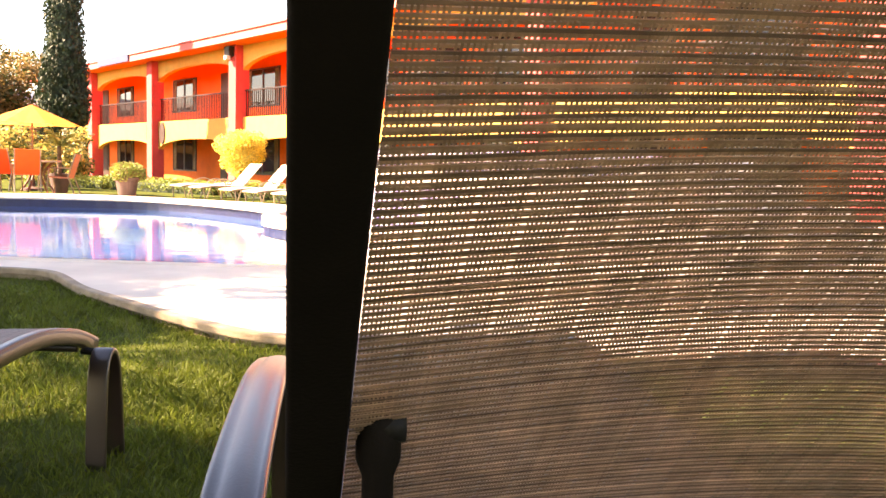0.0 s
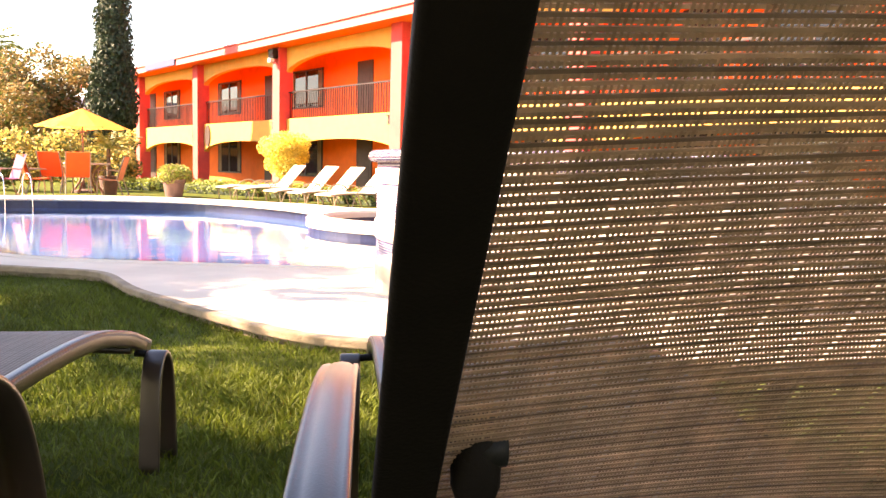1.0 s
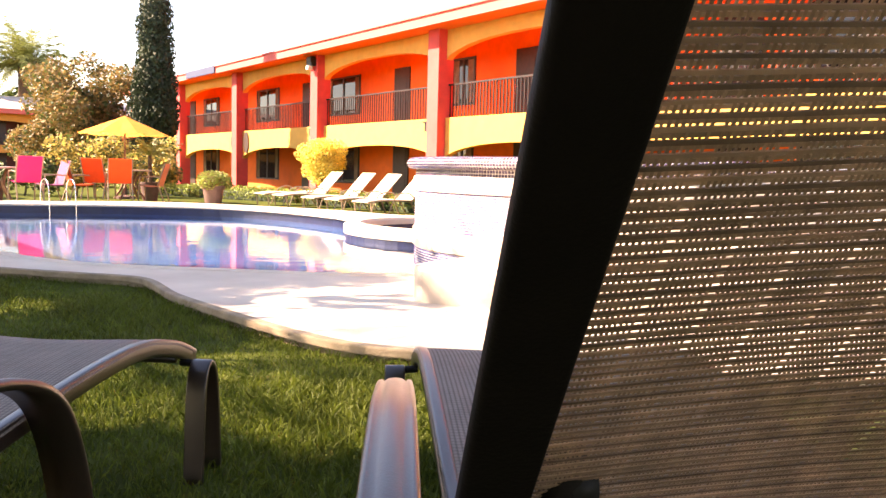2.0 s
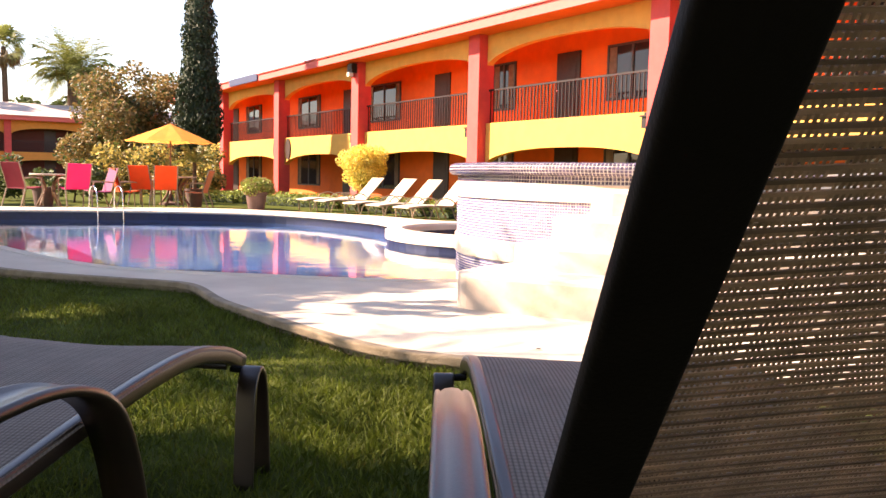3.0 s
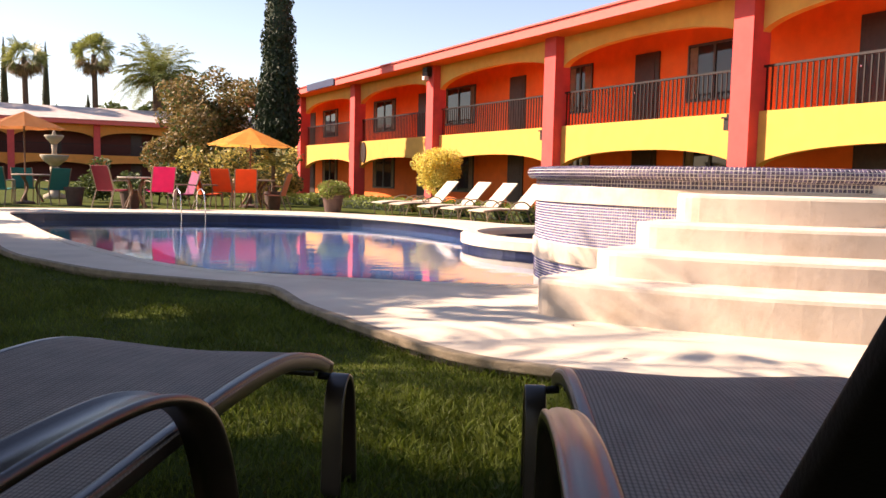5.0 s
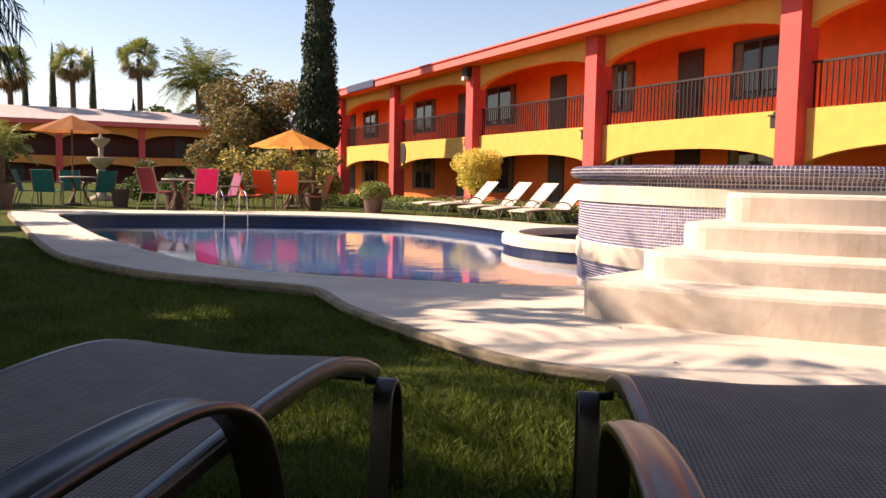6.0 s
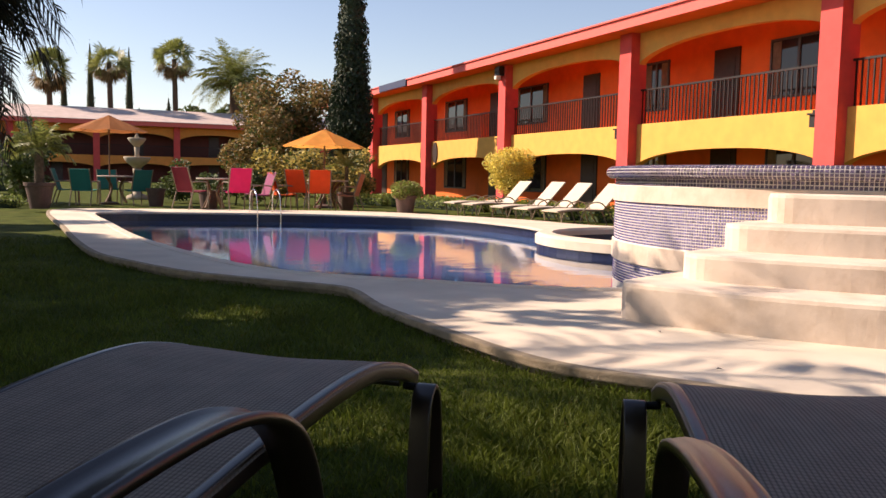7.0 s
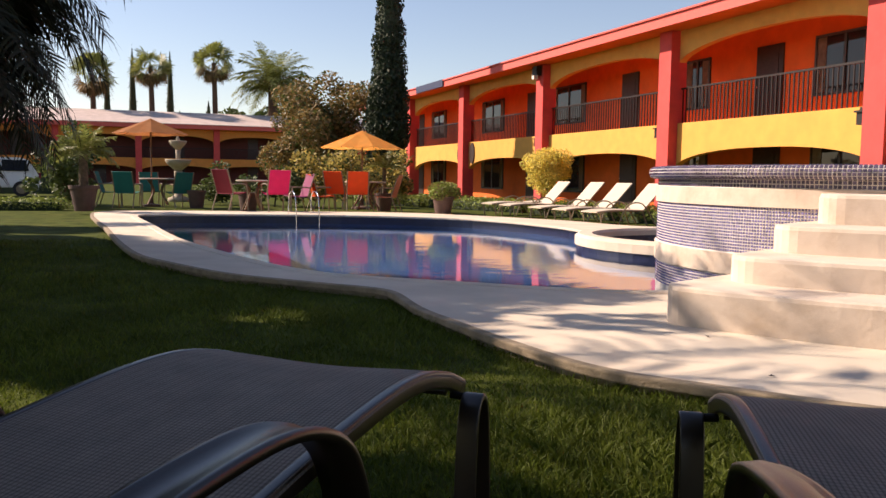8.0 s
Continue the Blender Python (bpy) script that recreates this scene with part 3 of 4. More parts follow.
part("lens", mbox(M_, (27.80, -0.30, 4.64), (27.98, -0.12, 4.775)), GROUT, flood, "pale lamp glass")
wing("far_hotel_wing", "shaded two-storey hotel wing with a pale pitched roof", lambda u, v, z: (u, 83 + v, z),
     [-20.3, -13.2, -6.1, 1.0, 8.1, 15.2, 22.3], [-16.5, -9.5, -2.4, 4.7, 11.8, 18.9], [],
     (-0.3, 1.35, 1.75, 2.45, 4.0, 4.6, 5.25, 5.62, 3.45), 1.6, 30.0, lamps=False, paint=YELLOW_SHADED, inner=GALLERY_DIM)


# ---- near sun loungers ----
RAIL = smooth_path([(0, 0, 0.345), (0.06, 0, 0.37), (0.15, 0, 0.40), (0.35, 0, 0.436), (0.6, 0, 0.433), (0.9, 0, 0.406), (1.2, 0, 0.37), (1.45, 0, 0.358), (1.7, 0, 0.38)], 6)


def lounger_rail_z(d):
    for p, q in zip(RAIL, RAIL[1:]):
        if d <= q.x:
            return p.z + (q.z - p.z) * (d - p.x) / (q.x - p.x)
    return RAIL[-1].z


W = 0.745                     # width between the outer faces of the seat rails
HINGE = 1.675
BACK_TOP = (2.38, 1.167)      # distance from the foot and height of the top of the backrest


def near_lounger(m, label, back_weave):
    """Local frame: x across from the rail beside the gap, y towards the foot (foot at 0, head at minus), z up."""
    root = thing("sun_lounger", label, "sun lounger", m, "loungers on the lawn")
    rail_sec = rounded(0.015, 0.024, 0.008)
    for x in (0.017, W - 0.017):
        bm = bmesh.new()
        path = [Vector((x, -d, lounger_rail_z(d))) for d in [i * 0.034 for i in range(50)]]
        sweep(bm, path, rail_sec, (1, 0, 0))
        part("side_rail", bm, BRONZE, root, smooth=True)
        bm = bmesh.new()
        px = -0.0425 if x < W / 2 else W + 0.0425
        a, b = Vector((px, -HINGE, 0.375)), Vector((px, -BACK_TOP[0], BACK_TOP[1]))
        sweep(bm, [a + (b - a) * (i / 12) for i in range(13)], rounded(0.0245, 0.009, 0.005), (1, 0, 0))
        part("back_post", bm, POST_BACKLIT, root, smooth=True)
        # strap arm that also makes the front leg
        out = -1 if x < W / 2 else 1
        ax = x + out * 0.068
        bm = bmesh.new()
        sec = [(-0.046, -0.009), (0.046, -0.009), (0.048, 0.002), (0.044, 0.011), (0.034, 0.012), (0.029, 0.006), (-0.029, 0.006), (-0.034, 0.012), (-0.044, 0.011), (-0.048, 0.002)]
        if back_weave:
            sec = [(-0.0272, -0.008), (0.0272, -0.008), (0.0285, 0.001), (0.0265, 0.007), (0.021, 0.008), (0.0178, 0.005), (0.011, 0.0095), (0.0, 0.011),
                   (-0.011, 0.0095), (-0.0178, 0.005), (-0.021, 0.008), (-0.0265, 0.007), (-0.0285, 0.001)]
            high = [(2.09, 0.585), (1.95, 0.625), (1.815, 0.642), (1.565, 0.644), (1.365, 0.6196), (1.215, 0.5894), (1.095, 0.5576), (1.0, 0.5157), (0.945, 0.44), (0.91, 0.32), (0.89, 0.16), (0.88, 0.0)]
            arm = smooth_path([(x + out * (0.102 + 0.0378 * (d - 1.2)), -d, z) for d, z in high], 7)
        else:
            arm = smooth_path([(ax, -2.0, 0.42), (ax, -1.8, 0.48), (ax, -1.55, 0.53), (ax, -1.3, 0.55), (ax, -1.12, 0.543), (ax, -0.98, 0.495), (ax, -0.90, 0.41), (ax, -0.84, 0.24), (ax, -0.80, 0.0)], 7)
        sweep(bm, arm, sec, (1, 0, 0))
        part("arm", bm, BRONZE, root, "wide ribbed bronze arm strap", smooth=True)
        bm = bmesh.new()
        bx, back, bz = (x + out * 0.1356, 2.09, 0.585) if back_weave else (ax, 2.0, 0.42)
        sweep(bm, smooth_path([(bx, -back, bz), (bx, -back - 0.08, bz * 0.66), (bx, -back - 0.1, 0.0)], 6), rounded(0.028, 0.012, 0.006), (1, 0, 0))
        part("rear_leg", bm, BRONZE, root, smooth=True)
        # hairpin leg at the foot
        bm = bmesh.new()
        lx = x + out * 0.068
        u = smooth_path([(lx, -0.16, 0.0), (lx, -0.145, 0.2), (lx, -0.125, 0.31), (lx, -0.085, 0.348), (lx, -0.045, 0.31), (lx, -0.025, 0.2), (lx, -0.01, 0.0)], 7)
        sweep(bm, u, rounded(0.03, 0.008, 0.005), (1, 0, 0))
        part("foot_leg", bm, BRONZE, root, smooth=True)
        bm = bmesh.new()
        tube(bm, [(x, -0.085, 0.345), (lx + out * 0.005, -0.085, 0.34)], 0.011, 10, side=(0, 1, 0))
        part("pin", bm, BLACKP, root)
        # backrest bracket and strut
        inn = px - out * 0.052
        bm = bmesh.new()
        tube(bm, [(px, -1.96, 0.722), (inn, -1.96, 0.722)], 0.012, 16, side=(0, 1, 0))
        tube(bm, [(inn, -1.96, 0.712), (inn - out * 0.021, -1.96, 0.712)], 0.0145, 16, side=(0, 1, 0))
        part("pivot_knob", bm, BLACKP, root, "black pivot knob", smooth=True)
        bm = bmesh.new()
        lathe(bm, [(0.0135, 0.30), (0.0135, 0.667), (0.019, 0.682), (0.020, 0.722), (0.016, 0.738), (0.008, 0.745)], 16, (inn, -1.955, 0))
        part("strut", bm, POST_BACKLIT, root, smooth=True)
    for d, z in ((0.085, 0.365), (1.3, 0.345), (HINGE, 0.365)):
        bm = bmesh.new()
        tube(bm, [(0.03, -d, z - 0.012), (W - 0.03, -d, z - 0.012)], 0.013, 10, side=(0, 1, 0))
        part("cross_bar", bm, BRONZE, root, smooth=True)
    bm = bmesh.new()
    sweep(bm, [(-0.06, -BACK_TOP[0], BACK_TOP[1]), (W + 0.06, -BACK_TOP[0], BACK_TOP[1])], rounded(0.02, 0.018, 0.008), (0, 1, 0))
    part("top_bar", bm, BRONZE, root, smooth=True)
    # seat sling: ribbed cloth wrapped over the rails
    bm = bmesh.new()
    ds = [0.021 * i for i in range(81)]
    xs = [W * i / 186 for i in range(187)]
    grid = [[bm.verts.new((x, -d, lounger_rail_z(d) + 0.022 - 0.012 * math.sin(math.pi * x / W) ** 2 - 0.012 * (1 if x in (0, W) else 0)
                           + 0.0004 * math.sin(2 * math.pi * x / 0.016))) for x in xs] for d in ds]
    for r0, r1 in zip(grid, grid[1:]):
        for j in range(len(xs) - 1):
            bm.faces.new((r0[j], r0[j + 1], r1[j + 1], r1[j]))
    seat = part("seat_sling", bm, SLINGM, root, "grey brown woven sling", smooth=True)
    # backrest sling: yarns woven with open gaps
    A, B = Vector((0, -HINGE, 0.385)), Vector((0, -BACK_TOP[0], BACK_TOP[1]))
    L = (B - A).length
    along = (B - A).normalized()
    nrm = Vector((1, 0, 0)).cross(along).normalized()
    x0, x1 = -0.0165, W + 0.0165

    def sag(x, s):
        return -0.03 * math.sin(math.pi * (x - x0) / (x1 - x0)) * math.sin(math.pi * s / L)

    def yarn_mesh(name, strands, material, label):
        verts, faces = [], []
        for pts, wide, thick in strands:
            base = len(verts)
            for p, across in pts:
                for sx, sy in ((-1, -1), (1, -1), (1, 1), (-1, 1)):
                    verts.append(tuple(p + across * (wide * sx) + nrm * (thick * sy)))
            for i in range(len(pts) - 1):
                b = base + 4 * i
                faces += [(b + j, b + (j + 1) % 4, b + 4 + (j + 1) % 4, b + 4 + j) for j in range(4)]
        tagged(raw(name, verts, faces, material, root, label), kind="stuff")

    rnd = random.Random(5)
    step = 0.0035 if back_weave else 0.02
    weft, dark = [], []
    n = int(L / step)
    for i in range(n):
        s = (i + 0.5) * step
        fat = rnd.uniform(0.58, 0.74) * (1.0 if i % 9 else 0.85)
        ph = rnd.uniform(0, 6)
        pts = []
        for k in range(40):
            x = x0 + (x1 - x0) * k / 39
            ss = s + 0.00016 * math.sin(9 * x * 6 + ph) + 0.00018 * math.sin(31 * x + ph * 2)
            pts.append((A + along * ss + Vector((x, 0, 0)) + nrm * (sag(x, s) + 0.0005 * (1 if i % 2 else -1)), along))
        (dark if i % 4 == 1 else weft).append((pts, step * 0.5 * fat, 0.0006))
    warp = []
    xstep = 0.0031 if back_weave else 0.02
    m_ = int((x1 - x0) / xstep)
    for i in range(m_):
        if i % 11 in (9,) and back_weave:
            continue
        x = x0 + (i + 0.5) * xstep
        fat = rnd.uniform(0.34, 0.52)
        pts = []
        for k in range(24):
            s = L * k / 23
            pts.append((A + along * s + Vector((x + 0.0002 * math.sin(40 * s + i), 0, 0)) + nrm * sag(x, s), Vector((1, 0, 0))))
        warp.append((pts, xstep * 0.5 * fat, 0.0004))
    yarn_mesh("weft", weft, YARN, "tan woven sling yarns with light passing between")
    yarn_mesh("dark_weft", dark, YARND, "dark brown sling yarns")
    yarn_mesh("warp", warp, YARN, "thin lengthwise sling yarns")
    return root


def lounger_pose(x, y, heading):
    return pose(x, y, 0, 0, 0, heading)


near_lounger(lounger_pose(1.375, 1.63, -31.0), "bronze sun lounger with a raised woven sling back on the lawn", True)
L_HEAD = -40.4
rr = Matrix.Rotation(radians(L_HEAD), 3, "Z") @ Vector((W, 0, 0))
near_lounger(lounger_pose(0.845 - rr.x, 2.025 - rr.y, L_HEAD), "bronze sun lounger with grey brown sling in tree shade", False)


# ---- plants ----
def leaf_cloud(name, centers, material, parent, n, size, rnd, flat=0.6, label=""):
    """Many small pointed leaves scattered in ellipsoids; centers: (position, radii)."""
    verts, faces = [], []
    weights = [r[0] * r[1] * r[2] for _, r in centers]
    for _ in range(n):
        c, r = rnd.choices(centers, weights)[0]
        while True:
            p = Vector((rnd.uniform(-1, 1), rnd.uniform(-1, 1), rnd.uniform(-1, 1)))
            if p.length <= 1:
                break
        k = rnd.random() ** 0.35
        p = p.normalized() * k
        q = Vector((c[0] + p.x * r[0], c[1] + p.y * r[1], c[2] + p.z * r[2]))
        d = Vector((rnd.gauss(0, 1), rnd.gauss(0, 1), rnd.gauss(0, flat))).normalized()
        s = d.cross(Vector((rnd.gauss(0, 1), rnd.gauss(0, 1), rnd.gauss(0, 1)))).normalized()
        L = size * rnd.uniform(0.6, 1.4)
        b = len(verts)
        verts += [tuple(q - d * L * 0.5), tuple(q + s * L * 0.28), tuple(q + d * L * 0.5), tuple(q - s * L * 0.28)]
        faces.append((b, b + 1, b + 2, b + 3))
    return raw(name, verts, faces, material, parent, label)


def trunk(bm, pts, r0, r1, n=10):
    path = smooth_path(pts, 5)
    k = len(path)
    rings = []
    for i, p in enumerate(path):
        r = r0 + (r1 - r0) * i / (k - 1)
        rings.append([bm.verts.new(p + Vector((r * math.cos(2 * math.pi * j / n), r * math.sin(2 * math.pi * j / n), 0))) for j in range(n)])
    for a, b in zip(rings, rings[1:]):
        for j in range(n):
            bm.faces.new((a[j], a[(j + 1) % n], b[(j + 1) % n], b[j]))
    bm.faces.new(rings[-1])
    return bm


def frond(verts, faces, base, direction, length, droop, leaflet, rnd, pairs=26, width=0.03):
    """One feather leaf: a bent rib with pairs of narrow leaflets."""
    d = Vector(direction).normalized()
    flat = Vector((d.x, d.y, 0)).normalized() if abs(d.z) < 0.99 else Vector((1, 0, 0))
    side = Vector((-flat.y, flat.x, 0))
    pos, dirn = Vector(base), d.copy()
    seg = length / pairs
    for i in range(pairs):
        t = i / pairs
        dirn = (dirn + Vector((0, 0, -droop * (0.3 + t) / pairs))).normalized()
        nxt = pos + dirn * seg
        b = len(verts)
        w = 0.025 * (1 - t) + 0.006
        verts += [tuple(pos - side * w), tuple(pos + side * w), tuple(nxt + side * w), tuple(nxt - side * w)]
        faces.append((b, b + 1, b + 2, b + 3))
        if i > 2:
            ll = leaflet * (0.55 + 0.9 * math.sin(math.pi * min(1, t * 0.95 + 0.08))) * rnd.uniform(0.8, 1.15)
            for sgn in (-1, 1):
                up = Vector((0, 0, rnd.uniform(-0.5, 0.25)))
                ld = (side * sgn + dirn * 0.75 + up).normalized()
                tip = pos + ld * ll + Vector((0, 0, -ll * rnd.uniform(0.1, 0.4)))
                ww = dirn * width
                b = len(verts)
                verts += [tuple(pos - ww), tuple(pos + ww), tuple(pos + ld * ll * 0.6 + ww * 0.7), tuple(tip), tuple(pos + ld * ll * 0.6 - ww * 0.7)]
                faces.append((b, b + 1, b + 2, b + 3, b + 4))
        pos = nxt


def feather_palm(name, label, x, y, height, length, n, rnd, trunk_r=0.22, droop=1.6, material=None, leaflet=0.45, pairs=26, low=-0.3, lean=0.0, base_z=0.0, skirt_n=0, wide=1.0):
    root = thing(name, label, "palm tree", Matrix.Translation((x, y, base_z)))
    bm = bmesh.new()
    trunk(bm, [(0, 0, -0.1), (lean * 0.5, 0, height * 0.5), (lean, 0, height)], trunk_r * 1.2, trunk_r, 12)
    part("trunk", bm, BARK, root)
    verts, faces = [], []
    for i in range(n):
        a = i * 2.399963 + rnd.uniform(-0.2, 0.2)
        el = low + (1.35 - low) * ((i + 0.5) / n) ** 0.8
        d = Vector((math.cos(a) * math.cos(el), math.sin(a) * math.cos(el), math.sin(el)))
        frond(verts, faces, (lean + d.x * 0.1, d.y * 0.1, height), d, length * rnd.uniform(0.85, 1.1), droop * rnd.uniform(0.8, 1.2), leaflet, rnd, pairs, (0.012 + length * 0.004) * wide)
    raw("crown", verts, faces, material or PALMG, root, "arching feather leaves")
    if skirt_n:
        verts, faces = [], []
        for i in range(skirt_n):
            a = i * 2.4 + rnd.uniform(-0.3, 0.3)
            el = rnd.uniform(-1.1, -0.3)
            d = Vector((math.cos(a) * math.cos(el), math.sin(a) * math.cos(el), math.sin(el)))
            frond(verts, faces, (lean, 0, height - 0.1), d, length * rnd.uniform(0.6, 0.9), 1.2, leaflet, rnd, pairs, 0.02)
        raw("hanging_leaves", verts, faces, material or PALMD, root, "old hanging leaves")
    return root


def fan_palm(x, y, height, rnd, spread=1.5):
    root = thing("fan_palm", "tall fan palm with a round green crown and dry skirt", "palm tree", Matrix.Translation((x, y, 0)), "fan palms behind the roof")
    bm = bmesh.new()
    trunk(bm, [(0, 0, -0.1), (0.1, 0, height * 0.5), (0, 0, height)], 0.34, 0.24)
    part("trunk", bm, BARK, root)

    def fan(verts, faces, c, d, r):
        d = d.normalized()
        s = (Matrix.Rotation(rnd.uniform(-1.2, 1.2), 3, d) @ d.cross(Vector((0, 0, 1)))).normalized()
        u = s.cross(d)
        for k in range(15):
            a = radians(-105 + 15 * k)
            dd = (d * math.cos(a) + s * math.sin(a)).normalized()
            tip = c + dd * r * rnd.uniform(0.85, 1.1) + Vector((0, 0, -r * 0.28 * rnd.random()))
            w = (s * math.cos(a) - d * math.sin(a)) * r * 0.06
            b = len(verts)
            mid = c + dd * r * 0.6
            verts += [tuple(c), tuple(mid + w + u * 0.03), tuple(tip), tuple(mid - w + u * 0.03)]
            faces.append((b, b + 1, b + 2, b + 3))

    for nm, lo, hi, n, material in (("crown", -0.5, 1.4, 24, PALMG), ("dry_skirt", -1.35, -0.6, 22, PALMD)):
        verts, faces = [], []
        for i in range(n):
            a = i * 2.4 + rnd.uniform(-0.3, 0.3)
            el = rnd.uniform(lo, hi)
            d = Vector((math.cos(a) * math.cos(el), math.sin(a) * math.cos(el), math.sin(el)))
            c = Vector((0, 0, height)) + d * spread * (0.7 if nm == "crown" else 0.75)
            b = len(verts)
            sd = d.cross(Vector((0, 0, 1))).normalized() * 0.03
            z0 = Vector((0, 0, height))
            verts += [tuple(z0 - sd), tuple(z0 + sd), tuple(c + sd), tuple(c - sd)]
            faces.append((b, b + 1, b + 2, b + 3))
            fan(verts, faces, c, d, spread * (0.75 if nm == "crown" else 0.6))
        raw(nm, verts, faces, material, root)
    return root


def cypress(x, y, height, radius, rnd, n=9000, group="", label="tall narrow dark green cypress", fine=0.19):
    root = thing("cypress", label, "tree", Matrix.Translation((x, y, 0)), group)
    bm = bmesh.new()
    trunk(bm, [(0, 0, -0.1), (0, 0, height * 0.5), (0, 0, height * 0.95)], radius * 0.22, 0.03)
    part("trunk", bm, BARK, root)
    clumps = []
    for i in range(150):
        t = (i + 0.5) / 150
        z = height * (0.03 + 0.97 * t)
        r = radius * (min(1, 0.55 + t * 2.2) if t < 0.22 else (1 - (t - 0.22) / 0.78) ** 0.62) * rnd.uniform(0.78, 1.08)
        a = i * 2.4
        clumps.append(((math.cos(a) * r * 0.42, math.sin(a) * r * 0.42, z), (r * 0.62, r * 0.62, height * 0.028 + r * 0.25)))
    leaf_cloud("crown", clumps, LEAFD, root, n, radius * fine, rnd, flat=2.2, label="dense upright foliage")
    bm = bmesh.new()
    lathe(bm, [(radius * 0.3, height * 0.03), (radius * 0.6, height * 0.2), (radius * 0.55, height * 0.45), (radius * 0.34, height * 0.75), (radius * 0.05, height * 0.97)], 14)
    part("core", bm, LEAFD, root)
    return root


def leafy_tree(name, label, x, y, centers, material, n, size, rnd, trunk_h, trunk_r, limbs=5, second=None, category="tree"):
    root = thing(name, label, category, Matrix.Translation((x, y, 0)))
    bm = bmesh.new()
    trunk(bm, [(0, 0, -0.05), (0.05, 0.03, trunk_h * 0.5), (0, 0, trunk_h)], trunk_r, trunk_r * 0.6)
    for i in range(limbs):
        c, r = centers[i % len(centers)]
        trunk(bm, [(0, 0, trunk_h * 0.8), ((c[0]) * 0.5, c[1] * 0.5, trunk_h * 0.5 + c[2] * 0.5), c], trunk_r * 0.5, trunk_r * 0.15, 7)
    part("trunk", bm, BARK, root)
    leaf_cloud("crown", centers, material, root, n, size, rnd)
    if second:
        leaf_cloud("outer_leaves", [(c, [k * 1.04 for k in r]) for c, r in centers], second, root, n // 3, size, rnd)
    return root


def blob_centers(rnd, n, spread, size):
    out = []
    for _ in range(n):
        p = Vector((rnd.gauss(0, 0.5), rnd.gauss(0, 0.5), rnd.gauss(0, 0.45)))
        k = rnd.uniform(0.7, 1.25)
        out.append(((spread[0] * p.x, spread[1] * p.y, spread[2] + spread[3] * p.z), (size * k, size * k, size * k * 0.85)))
    return out


R = random.Random(11)
LEAFO = mat("pale yellow-green leaf", (0.42, 0.33, 0.09), 0.55, vary=0.3, scale=3, bump=0, per_object=0.4, kind="island", trans=0.45)
# Leaflet colour darkened so the big palm reads as a shaded mass.
PALM_SHADE = mat("palm leaflet darkened for shade", (0.02, 0.023, 0.009), 0.6, spec=0.25, vary=0.25, scale=2, bump=0, per_object=0.35, kind="island", trans=0.1)
cypress(10.1, 33.2, 11.5, 1.02, R, 60000, fine=0.13)
for px, py, h, r in ((0.65, 95, 14.6, 0.75), (4.45, 95, 14.5, 0.75), (-1.9, 96, 13.4, 0.7), (8.6, 97, 9.4, 0.9)):
    cypress(px, py, h, r, R, 2500, "slim cypresses behind the roof", "slim pointed cypress behind the roof")
fan_palm(2.4, 92, 12.0, R, 1.75)
fan_palm(8.75, 92, 12.75, R, 1.8)
fan_palm(-3.2, 92, 10.9, R, 1.85)
feather_palm("date_palm", "wide date palm with arching green fronds behind the roof", 14.95, 92, 10.6, 5.0, 70, R, 0.5, 1.7, leaflet=0.75, pairs=34, wide=1.3)
feather_palm("canary_palm", "big shady palm with long hanging fronds", -2.62, 10.8, 3.3, 2.75, 190, R, 0.42, 2.0, material=PALM_SHADE, leaflet=0.55, pairs=40, low=-0.9, skirt_n=90)
leafy_tree("ornamental_tree", "brownish olive leafy tree beside the cypress", 8.25, 37.0, blob_centers(R, 34, (2.4, 2.0, 3.3, 2.2), 0.85), LEAFB, 22000, 0.16, R, 1.6, 0.16, 8, LEAFG)
leafy_tree("green_tree", "distant green tree behind the roof", 12.5, 97, blob_centers(R, 9, (5, 3, 7.2, 2.4), 1.7), LEAFG, 2500, 0.7, R, 4, 0.35)


def shade_crown(rnd, n, x0, x1, y0, y1, origin):
    """Clumps whose shade falls on a stretch of the lawn."""
    k = 1 / math.tan(SUN_EL)
    out = []
    for _ in range(n):
        z = rnd.uniform(3.7, 5.2)
        c = Vector((rnd.uniform(x0, x1), rnd.uniform(y0, y1), 0)) + SUN_AZ * (k * z)
        r = rnd.uniform(0.5, 0.75)
        out.append(((c.x - origin[0], c.y - origin[1], z), (r, r, r * 0.8)))
    return out


# Unseen trees, their clumps placed by where the shade has to fall.
RT = random.Random(21)
leafy_tree("shade_tree", "broad leafy tree shading the lawn", -6.0, 8.9, shade_crown(RT, 54, -2.8, 0.55, 4.3, 8.4, (-6.0, 8.9)), LEAFG, 30000, 0.2, RT, 3.0, 0.22, 10)
back_shade = shade_crown(RT, 16, 0.9, 2.0, -1.6, -0.2, (-5.6, 4.8))
back_shade += shade_crown(random.Random(8), 13, 1.35, 2.15, 0.1, 1.15, (-5.6, 4.8))
leafy_tree("shade_tree", "broad leafy tree shading the loungers", -5.6, 4.8, shade_crown(RT, 60, -1.8, 0.75, -1.0, 2.9, (-5.6, 4.8)) + back_shade, LEAFG, 48000, 0.2, RT, 3.0, 0.22, 10)
leafy_tree("shade_tree", "broad leafy tree beside the lawn", -6.6, 14.2, shade_crown(RT, 70, -4.4, -0.2, 8.0, 15.8, (-6.6, 14.2)), LEAFG, 36000, 0.2, RT, 3.0, 0.22, 10)
RS = random.Random(5)
sparse = shade_crown(RS, 11, 1.0, 3.1, 4.0, 6.2, (-5.2, 10.9))
sparse = [(c, (r[0], r[1] * 0.6, r[2] * 0.55)) for c, r in sparse]
